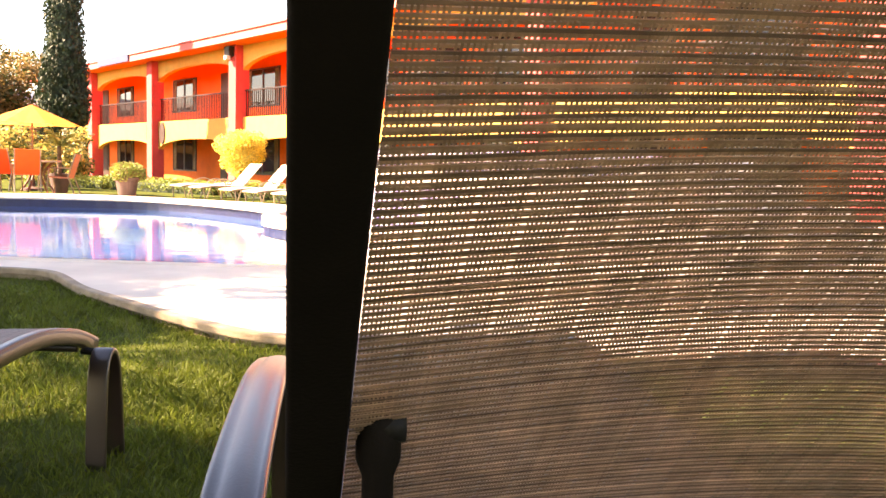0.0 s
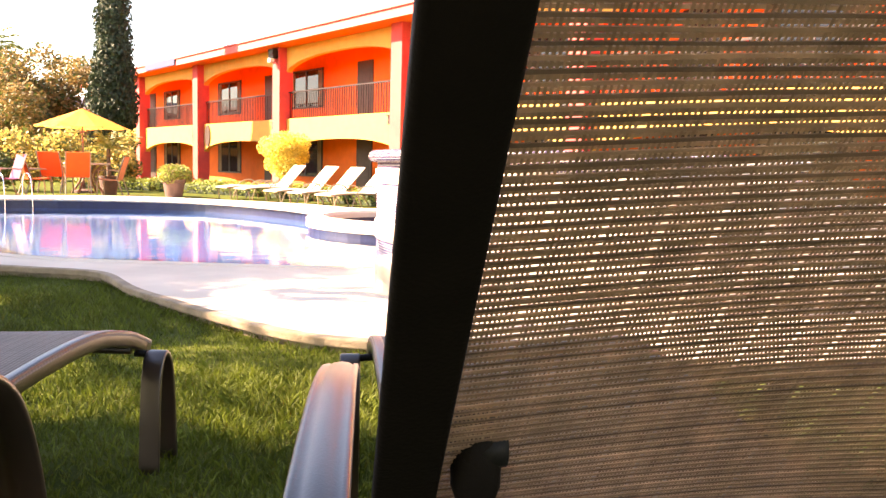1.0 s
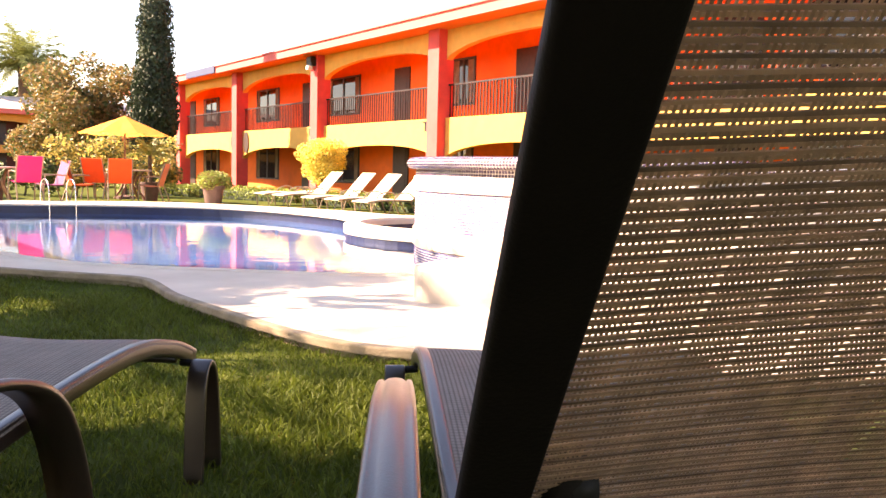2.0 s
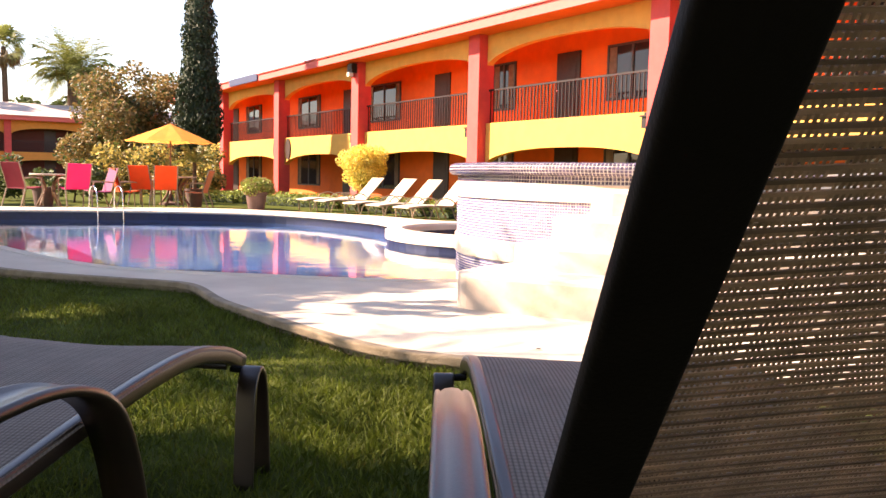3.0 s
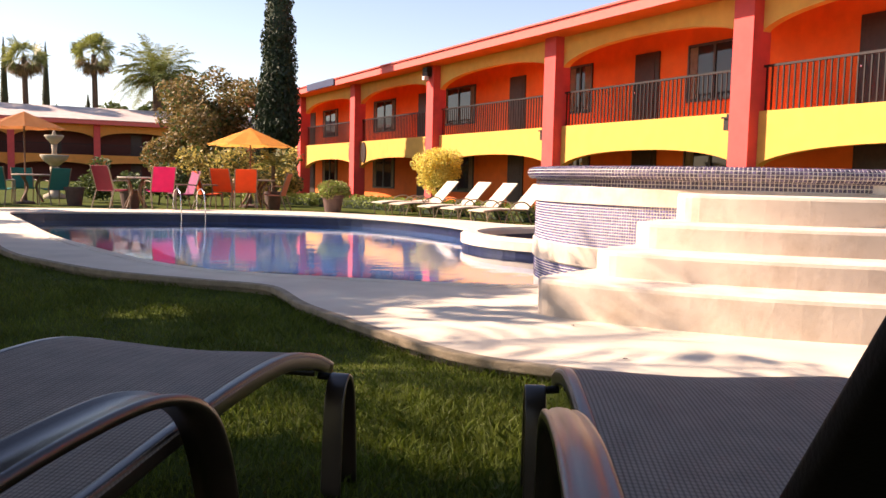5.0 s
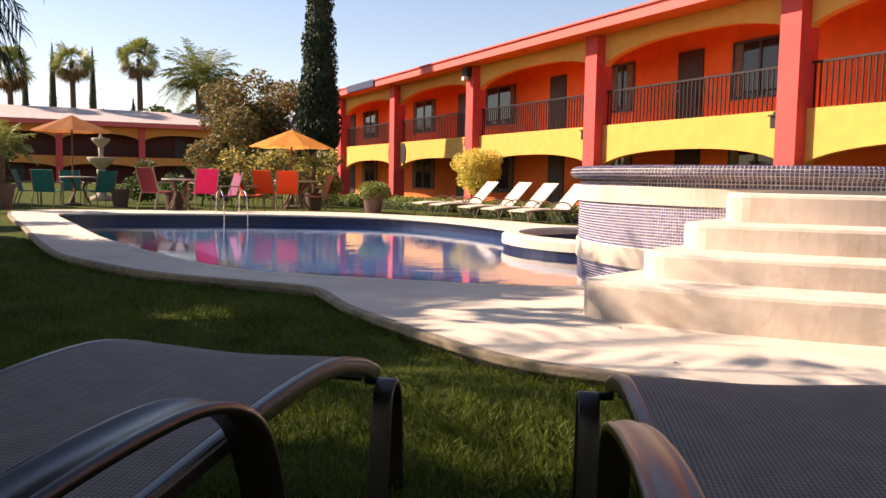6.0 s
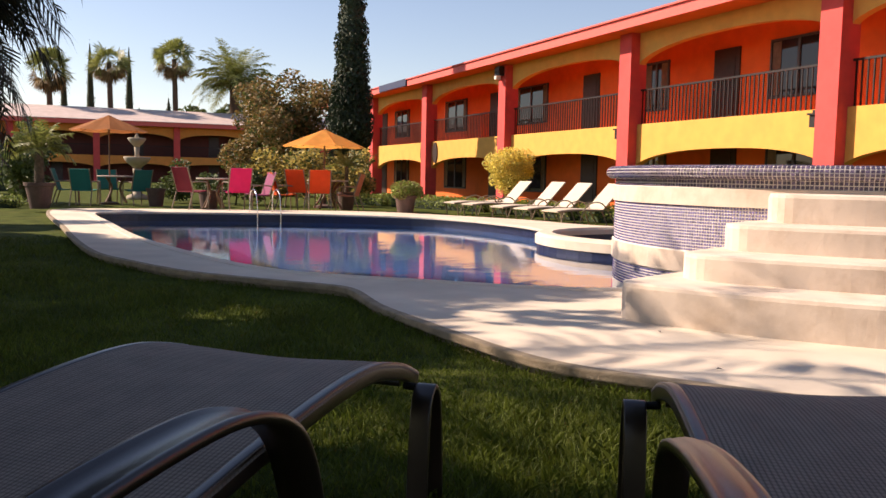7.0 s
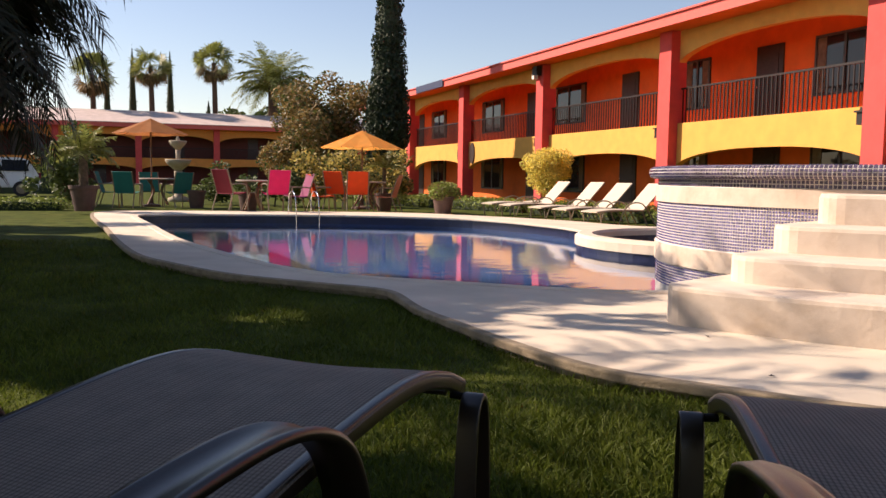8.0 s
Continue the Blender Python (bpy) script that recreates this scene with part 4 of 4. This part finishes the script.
leafy_tree("shade_tree", "thin open tree throwing dappled shade on the deck", -5.2, 10.9, sparse, LEAFG, 2500, 0.17, RS, 2.8, 0.12, 8)
# Added out of view to dim the sky light on the loungers.
leafy_tree("shade_tree", "unseen leafy tree added behind the loungers against sky light", -3.4, -3.6, blob_centers(R, 60, (5.5, 4.0, 4.4, 1.4), 1.0), LEAFG, 26000, 0.24, R, 3.0, 0.25, 12)
feather_palm("shade_palm", "palm whose fronds shade the pool deck", -3.9, 7.3, 4.5, 2.2, 13, R, 0.2, 1.2, leaflet=0.4, pairs=22)
leafy_tree("yellow_bush", "round clipped yellow-leaved bush on a short stem", 12.9, 24.35, [((0, 0, 1.3), (0.7, 0.7, 0.6)), ((0, 0, 0.75), (0.42, 0.42, 0.4)), ((0, 0, 1.68), (0.5, 0.5, 0.34))] + [((0.52 * math.cos(k * 0.9), 0.52 * math.sin(k * 0.9), 1.28 + 0.34 * math.sin(k * 2.3)), (0.38, 0.38, 0.36)) for k in range(9)], LEAFY, 13000, 0.075, R, 0.8, 0.06, 4, category="bush")
for bx, by, h, nme, material in ((5.3, 24.5, 1.5, "shrub", LEAFO), (4.1, 25.2, 1.3, "shrub", LEAFG), (7.3, 25.0, 1.4, "shrub", LEAFO), (6.3, 25.6, 1.7, "shrub", LEAFO), (8.2, 26.0, 1.5, "shrub", LEAFO), (3.0, 27.0, 0.9, "shrub", LEAFG)):
    leafy_tree("shrub", "loose yellow-green garden shrub behind the tables" if material is LEAFO else "dark green garden shrub behind the tables", bx, by, blob_centers(R, 10, (0.8, 0.7, h * 0.6, h * 0.5), 0.36), material, 1500, 0.12, R, h * 0.5, 0.03, 4, LEAFG, category="shrub")
for bx, by, h in ((-1.65, 24.2, 1.6), (-1.35, 25.6, 1.8), (-1.6, 27.0, 2.0)):
    leafy_tree("shrub", "dense green shrub beside the car park", bx, by, blob_centers(R, 9, (0.55, 0.6, h * 0.55, h * 0.55), 0.36), LEAFG, 1500, 0.14, R, h * 0.5, 0.03, 4, category="shrub")


def hedge(x0, y0, x1, y1, width, height, label):
    d = Vector((x1 - x0, y1 - y0, 0))
    L = d.length
    root = thing("hedge", label, "hedge", Matrix.Translation((x0, y0, 0)) @ Matrix.Rotation(math.atan2(d.y, d.x), 4, "Z"))
    bm = bmesh.new()
    add_box(bm, (0.12, -width * 0.28, -0.02), (L - 0.12, width * 0.28, height * 0.62), 0.05)
    part("core", bm, LEAFD, root, "dark inner twigs")
    n = int(L / 0.28)
    cs = [((L * (i + 0.5) / n, 0, height * 0.5), (0.26, width * 0.52, height * 0.53)) for i in range(n)]
    leaf_cloud("leaves", cs, HEDGE, root, int(L * 1500), 0.06, R)


hedge(8.9, 24.6, 10.3, 20.6, 0.6, 0.42, "low clipped green hedge behind the loungers")
hedge(10.4, 20.3, 10.9, 14.2, 0.6, 0.42, "low clipped green hedge behind the loungers")
hedge(-8.0, 23.4, -1.5, 22.7, 0.7, 0.34, "low dark border planting in palm shade")
# Added hedge that fills in the dark stretch behind the car.
hedge(-14.0, 41.0, -2.6, 41.0, 1.2, 1.5, "tall hedge added behind the parked car as a dark backdrop")
hedge(7.3, 27.5, 8.9, 25.0, 0.6, 0.4, "dark shaded low hedge beside the arcade")


# ---- grass ----
def grass():
    rnd = np.random.default_rng(3)
    n = 110000
    P = rnd.uniform((-2.6, 0.9), (2.35, 12.5), (n * 4, 2))
    d = np.hypot(P[:, 0], P[:, 1])
    P = P[rnd.random(n * 4) < np.clip(2.4 / d, 0.14, 1) ** 1.1]
    loop = np.array([(p[0], p[1]) for p in KERB_LINE])
    inside = np.zeros(len(P), bool)
    for (x0, y0), (x1, y1) in zip(loop, np.roll(loop, -1, 0)):
        c = (y0 > P[:, 1]) != (y1 > P[:, 1])
        xx = (x1 - x0) * (P[:, 1] - y0) / (y1 - y0 + 1e-12) + x0
        inside ^= c & (P[:, 0] < xx)
    P = P[~inside][:n]
    k = len(P)
    a = rnd.uniform(0, 6.283, k)
    h = rnd.uniform(0.018, 0.055, k) * (1 + 0.5 * np.sin(P[:, 0] * 3.1) * np.sin(P[:, 1] * 2.3))
    w = rnd.uniform(0.0016, 0.0032, k)
    lean = rnd.uniform(0.3, 1.2, k) * h
    b = rnd.uniform(0, 6.283, k)
    base = np.c_[P, np.zeros(k)]
    s = np.c_[np.cos(a), np.sin(a), np.zeros(k)] * w[:, None]
    l = np.c_[np.cos(b), np.sin(b), np.zeros(k)]
    mid = base + l * (lean * 0.35)[:, None] + np.c_[np.zeros((k, 2)), h * 0.65]
    tip = base + l * lean[:, None] + np.c_[np.zeros((k, 2)), h]
    V = np.stack([base - s, base + s, mid + s * 0.8, tip, mid - s * 0.8], 1).reshape(-1, 3)
    F = (np.arange(k) * 5)[:, None] + np.arange(5)
    g = raw("grass", V.tolist(), F.tolist(), BLADE)
    tagged(g, "short green lawn grass blades", "grass", kind="stuff")


grass()


# ---- poolside furniture ----
def patio_chair(m, material, colour):
    """High-backed sling armchair; local y points to the front."""
    root = thing("patio_chair", f"{colour} sling armchair with a bronze tube frame", "chair", m, "chairs round the pool tables")
    bm = bmesh.new()
    s = [(-0.25, 0.25, 0.44), (-0.25, 0.0, 0.41), (-0.25, -0.22, 0.42)]
    path = smooth_path([(0, y, z) for _, y, z in s], 4)
    sweep(bm, path, rounded(0.25, 0.012, 0.008), (1, 0, 0))
    part("seat", bm, material, root)
    bm = bmesh.new()
    sweep(bm, smooth_path([(0, -0.2, 0.43), (0, -0.28, 0.68), (0, -0.38, 0.99)], 4), rounded(0.26, 0.012, 0.008), (1, 0, 0))
    part("backrest", bm, material, root)
    for sx in (-1, 1):
        for pts, nm in (([(sx * 0.28, 0.27, 0), (sx * 0.28, 0.25, 0.42), (sx * 0.28, 0.22, 0.64)], "leg"), ([(sx * 0.28, -0.36, 0), (sx * 0.27, -0.22, 0.42)], "leg"),
                        ([(sx * 0.28, 0.24, 0.64), (sx * 0.28, 0.0, 0.66), (sx * 0.28, -0.27, 0.64)], "arm"), ([(sx * 0.27, -0.2, 0.42), (sx * 0.27, -0.28, 0.68), (sx * 0.27, -0.39, 1.0)], "back_post")):
            bm = bmesh.new()
            tube(bm, pts, 0.017, 7, 3, side=(1, 0, 0))
            part(nm, bm, TUBE, root)
    return root


def table(x, y, r, label):
    root = thing("round_table", label, "table", Matrix.Translation((x, y, 0.08)), "pool tables")
    bm = bmesh.new()
    lathe(bm, [(r - 0.03, 0.70), (r, 0.715), (r, 0.735), (r - 0.02, 0.745)], 28)
    part("tabletop", bm, TABLE, root)
    for i in range(4):
        a = radians(45 + 90 * i)
        bm = bmesh.new()
        tube(bm, [(math.cos(a) * r * 0.75, math.sin(a) * r * 0.75, 0), (math.cos(a) * r * 0.3, math.sin(a) * r * 0.3, 0.4), (math.cos(a) * r * 0.7, math.sin(a) * r * 0.7, 0.70)], 0.03, 8, 4)
        part("leg", bm, WOOD, root)
    return root


def umbrella(x, y, z0, top, edge, radius, material, label):
    root = thing("umbrella", label, "umbrella", Matrix.Translation((x, y, z0)))
    bm = bmesh.new()
    tube(bm, [(0, 0, 0), (0, 0, top)], 0.022, 10)
    part("pole", bm, WOOD, root)
    bm = bmesh.new()
    tip = bm.verts.new((0, 0, top + 0.02))
    rings = []
    for k in range(1, 6):
        ring = []
        for i in range(48):
            a = 2 * math.pi * i / 48
            corner = abs((i % 6) / 6 - 0.5) * 2
            r = radius * k / 5 * (1 - 0.055 * (1 - corner ** 2))
            z = top - (top - edge) * (k / 5) ** 1.08 - 0.03 * (1 - corner) * k / 5
            ring.append(bm.verts.new((r * math.cos(a), r * math.sin(a), z)))
        rings.append(ring)
    for i in range(48):
        bm.faces.new((tip, rings[0][i], rings[0][(i + 1) % 48]))
        for a, b in zip(rings, rings[1:]):
            bm.faces.new((a[i], a[(i + 1) % 48], b[(i + 1) % 48], b[i]))
    bmesh.ops.solidify(bm, geom=bm.faces[:], thickness=0.006)
    part("canopy", bm, material, root)
    for i in range(8):
        a = 2 * math.pi * i / 8
        bm = bmesh.new()
        tube(bm, [(0, 0, top - 0.02), (radius * 0.97 * math.cos(a), radius * 0.97 * math.sin(a), edge - 0.02)], 0.008, 6)
        part("rib", bm, WOOD, root)
    bm = bmesh.new()
    lathe(bm, [(0.24, 0), (0.24, 0.06), (0.05, 0.1), (0.04, 0.3)], 20)
    part("base", bm, POTM, root)
    return root


def seat_at(x, y, tx, ty, material, colour, z=0.08):
    patio_chair(pose(x, y, z, 0, 0, math.degrees(math.atan2(tx - x, ty - y)) * -1), material, colour)


table(2.88, 20.95, 0.42, "round stone-topped pool table on wooden legs")
seat_at(3.33, 20.3, 3.2, 21.2, PINK, "bright pink")
seat_at(2.3, 20.5, 2.95, 21.0, MAROON, "maroon")
seat_at(4.0, 21.1, 2.9, 20.9, PURPLE, "plum", 0)
table(5.85, 21.2, 0.55, "round pool table under the yellow umbrella")
umbrella(5.78, 21.3, 0.08, 2.06, 1.62, 1.12, UMBY, "open yellow orange canvas umbrella over a table")
seat_at(5.45, 20.6, 5.6, 21.5, ORNG, "orange")
seat_at(5.12, 21.15, 5.6, 21.7, ORNG, "orange")
seat_at(4.72, 21.3, 5.85, 21.4, ORNG, "orange", 0)
seat_at(6.35, 20.95, 5.7, 21.35, PEACH, "peach", 0)
table(0.75, 24.8, 0.5, "round pool table under the tan umbrella")
umbrella(0.6, 25.2, 0.0, 2.5, 2.08, 1.05, UMBT, "open tan canvas umbrella with a wooden pole")
seat_at(-0.05, 24.3, 0.3, 25.2, TEAL, "teal", 0)
seat_at(1.28, 24.4, 0.9, 25.2, TEAL, "teal", 0)
seat_at(-0.5, 25.2, 0.75, 25.0, TEAL, "teal", 0)
seat_at(0.6, 26.0, 0.75, 25.0, TEAL, "teal", 0)


def pool_lounger(x, y, heading, back):
    """Pale sling lounger; local y points to the foot; back: lift of the backrest in degrees."""
    root = thing("pool_lounger", "cream sling lounger with raised back beside the pool" if back > 10 else "cream sling lounger lying flat beside the pool", "sun lounger", pose(x, y, 0, 0, 0, heading), "loungers beside the pool")
    bm = bmesh.new()
    sweep(bm, smooth_path([(0, 0.62, 0.30), (0, 0.2, 0.34), (0, -0.55, 0.33)], 4), rounded(0.27, 0.014, 0.01), (1, 0, 0))
    part("seat", bm, WHITEF, root)
    c, s = math.cos(radians(back)), math.sin(radians(back))
    bm = bmesh.new()
    sweep(bm, smooth_path([(0, -0.56, 0.335), (0, -0.56 - 0.4 * c, 0.335 + 0.4 * s), (0, -0.56 - 0.78 * c, 0.335 + 0.78 * s)], 4), rounded(0.27, 0.014, 0.01), (1, 0, 0))
    part("backrest", bm, WHITEF, root)
    for sx in (-1, 1):
        for pts in ([(sx * 0.29, 0.55, 0.30), (sx * 0.30, 0.5, 0.0)], [(sx * 0.29, -0.5, 0.32), (sx * 0.30, -0.65, 0.0)]):
            bm = bmesh.new()
            tube(bm, pts, 0.016, 7, side=(1, 0, 0))
            part("leg", bm, TUBE, root)
        bm = bmesh.new()
        tube(bm, [(sx * 0.29, 0.62, 0.29), (sx * 0.29, 0.2, 0.325), (sx * 0.29, -0.56, 0.32)], 0.017, 7, 4, side=(1, 0, 0))
        part("side_rail", bm, TUBE, root)
        bm = bmesh.new()
        tube(bm, [(sx * 0.31, 0.1, 0.02), (sx * 0.31, -0.1, 0.42), (sx * 0.31, -0.5, 0.46), (sx * 0.31, -0.85, 0.02)], 0.015, 7, 5, side=(1, 0, 0))
        part("arm", bm, TUBE, root)
    return root


for lx, ly, back in ((9.2, 19.5, 4), (9.2, 18.4, 45), (9.2, 16.8, 45), (9.25, 15.75, 44), (9.3, 14.6, 44)):
    pool_lounger(lx, ly, 95, back)


def pot(x, y, r0, r1, h, z, label):
    root = thing("plant_pot", label, "plant pot", Matrix.Translation((x, y, z)))
    bm = bmesh.new()
    lathe(bm, [(r0, 0), (r0 + (r1 - r0) * 0.85, h * 0.85), (r1 * 1.04, h * 0.87), (r1 * 1.06, h), (r1 * 0.92, h), (r1 * 0.88, h * 0.9)], 24)
    part("pot_body", bm, POTM, root)
    bm = bmesh.new()
    lathe(bm, [(r1 * 0.87, h * 0.88), (r1 * 0.86, h * 0.9)], 20)
    part("soil", bm, BARK, root)
    return root


pot(-0.98, 20.4, 0.2, 0.31, 0.58, 0.08, "tapered dark clay pot holding a young palm")
feather_palm("potted_palm", "young feathery palm growing in a clay pot", -0.98, 20.4, 0.8, 0.72, 24, R, 0.09, 1.5, leaflet=0.2, pairs=20, low=0.0, base_z=0.6)
pot(7.1, 18.7, 0.18, 0.26, 0.5, 0.0, "tapered dark clay pot with a drooping plant")
leafy_tree("potted_plant", "loose grey-green plant spilling from a clay pot", 7.12, 18.7, [((0, 0, 0.66), (0.4, 0.4, 0.2)), ((0.25, 0.1, 0.56), (0.25, 0.25, 0.16)), ((-0.2, -0.15, 0.56), (0.25, 0.25, 0.16))], HEDGE, 2600, 0.06, R, 0.6, 0.02, 5, LEAFB, category="plant")
pot(1.75, 24.0, 0.18, 0.25, 0.5, 0.0, "dark clay pot beside the teal chairs")
pot(6.6, 22.0, 0.18, 0.26, 0.5, 0.0, "dark clay pot behind the peach chair")
feather_palm("potted_palm", "small bright green palm in a pot", 6.6, 22.0, 0.75, 0.55, 18, R, 0.05, 1.3, leaflet=0.15, pairs=16, low=0.2, base_z=0.45)
pot(2.9, 22.0, 0.2, 0.27, 0.5, 0.0, "dark clay pot behind the stone table")

# tiered garden fountain
gf = thing("garden_fountain", "two-tier carved pale stone fountain", "fountain", Matrix.Translation((1.6, 30, 0)) @ Matrix.Diagonal((0.72, 0.72, 1.0, 1)))
for nm, prof in (("pedestal", [(0.5, 0), (0.5, 0.12), (0.22, 0.2), (0.14, 0.6), (0.2, 1.05)]), ("lower_bowl", [(0.12, 1.05), (0.5, 1.28), (0.62, 1.42), (0.6, 1.45), (0.5, 1.38), (0.1, 1.3)]),
                 ("stem", [(0.14, 1.3), (0.1, 1.55), (0.13, 1.78)]), ("upper_bowl", [(0.1, 1.78), (0.32, 1.95), (0.42, 2.06), (0.4, 2.09), (0.3, 2.03), (0.08, 1.98)]), ("finial", [(0.06, 1.98), (0.1, 2.12), (0.05, 2.22), (0.02, 2.3)])):
    part(nm, lathe(bmesh.new(), prof, 22), STONE, gf, smooth=True)

# pool ladder
ladder = thing("pool_ladder", "polished steel pool ladder with two curved rails", "ladder", pose(3.66, 18.22, 0.08, 0, 0, 4))
for sx in (-0.26, 0.26):
    bm = bmesh.new()
    tube(bm, [(sx, 0.55, 0), (sx, 0.52, 0.36), (sx, 0.36, 0.5), (sx, 0.05, 0.48), (sx, -0.12, 0.2), (sx, -0.16, -0.9)], 0.0125, 10, 6, side=(1, 0, 0))
    part("rail", bm, CHROME, ladder, smooth=True)
for z in (-0.3, -0.6):
    part("rung", box((-0.25, -0.2, z), (0.25, -0.12, z + 0.03), 0.008), CHROME, ladder)

# leaf litter on the deck
for lx, ly in ((2.62, 2.74), (2.95, 3.6)):
    bm = bmesh.new()
    vs = [bm.verts.new(p) for p in ((-0.018, 0, 0.002), (0, 0.01, 0.008), (0.019, 0, 0.003), (0, -0.01, 0.007))]
    bm.faces.new(vs)
    bmesh.ops.solidify(bm, geom=bm.faces[:], thickness=0.002)
    lf = tagged(obj("fallen_leaf", bm, POTM), "small dry brown leaf lying on the deck", "leaf", "fallen leaves")
    lf.matrix_basis = pose(lx, ly, 0.083, 0, 0, R.uniform(0, 180))


# ---- parked car ----
def car(x, y, heading):
    root = thing("car", "white compact car parked beyond the shrubs", "car", pose(x, y, 0, 0, 0, heading))
    side = [(-1.85, 0.35), (-1.85, 0.75), (-1.7, 0.95), (-1.5, 1.38), (-1.2, 1.5), (0.2, 1.5), (0.55, 1.42), (1.05, 1.0), (1.75, 0.88), (1.88, 0.7), (1.88, 0.35)]
    bm = bmesh.new()
    a = [bm.verts.new((px, -0.8 + (0.12 if pz > 1.05 else 0), pz)) for px, pz in side]
    b = [bm.verts.new((px, 0.8 - (0.12 if pz > 1.05 else 0), pz)) for px, pz in side]
    for i in range(len(side)):
        j = (i + 1) % len(side)
        bm.faces.new((a[i], a[j], b[j], b[i]))
    bm.faces.new(a)
    bm.faces.new(b[::-1])
    bmesh.ops.bevel(bm, geom=bm.edges[:], offset=0.04, segments=2, affect="EDGES")
    part("body", bm, CARW, root)
    for sy in (-1, 1):
        for lo, hi in ((-1.38, -0.55), (-0.48, 0.5)):
            bm = bmesh.new()
            vs = [bm.verts.new(p) for p in ((lo - 0.1, sy * 0.80, 0.98), (hi + 0.25 * (hi > 0), sy * 0.80, 0.98), (hi, sy * 0.70, 1.4), (lo + 0.02, sy * 0.70, 1.4))]
            bm.faces.new(vs)
            bmesh.ops.solidify(bm, geom=bm.faces[:], thickness=0.012)
            part("side_window", bm, PANE, root)
        for wx in (-1.2, 1.2):
            bm = bmesh.new()
            bmesh.ops.create_cone(bm, cap_ends=True, segments=24, radius1=0.3, radius2=0.3, depth=0.2, matrix=Matrix.Translation((wx, sy * 0.74, 0.3)) @ Matrix.Rotation(radians(90), 4, "X"))
            w = part("wheel", bm, RUBBER, root)
            bm = bmesh.new()
            bmesh.ops.create_cone(bm, cap_ends=True, segments=20, radius1=0.19, radius2=0.17, depth=0.22, matrix=Matrix.Translation((wx, sy * 0.745, 0.3)) @ Matrix.Rotation(radians(90), 4, "X"))
            part("rim", bm, TUBE, w)
    bm = bmesh.new()
    vs = [bm.verts.new(p) for p in ((-1.72, -0.6, 1.0), (-1.72, 0.6, 1.0), (-1.53, 0.55, 1.36), (-1.53, -0.55, 1.36))]
    bm.faces.new(vs)
    bmesh.ops.solidify(bm, geom=bm.faces[:], thickness=0.02)
    part("rear_window", bm, PANE, root)
    for sy in (-1, 1):
        part("tail_light", box((-1.89, sy * 0.68 - 0.09, 0.7), (-1.8, sy * 0.68 + 0.09, 0.92), 0.02), MAROON, root, "red tail light")


car(-5.1, 36.0, 185)
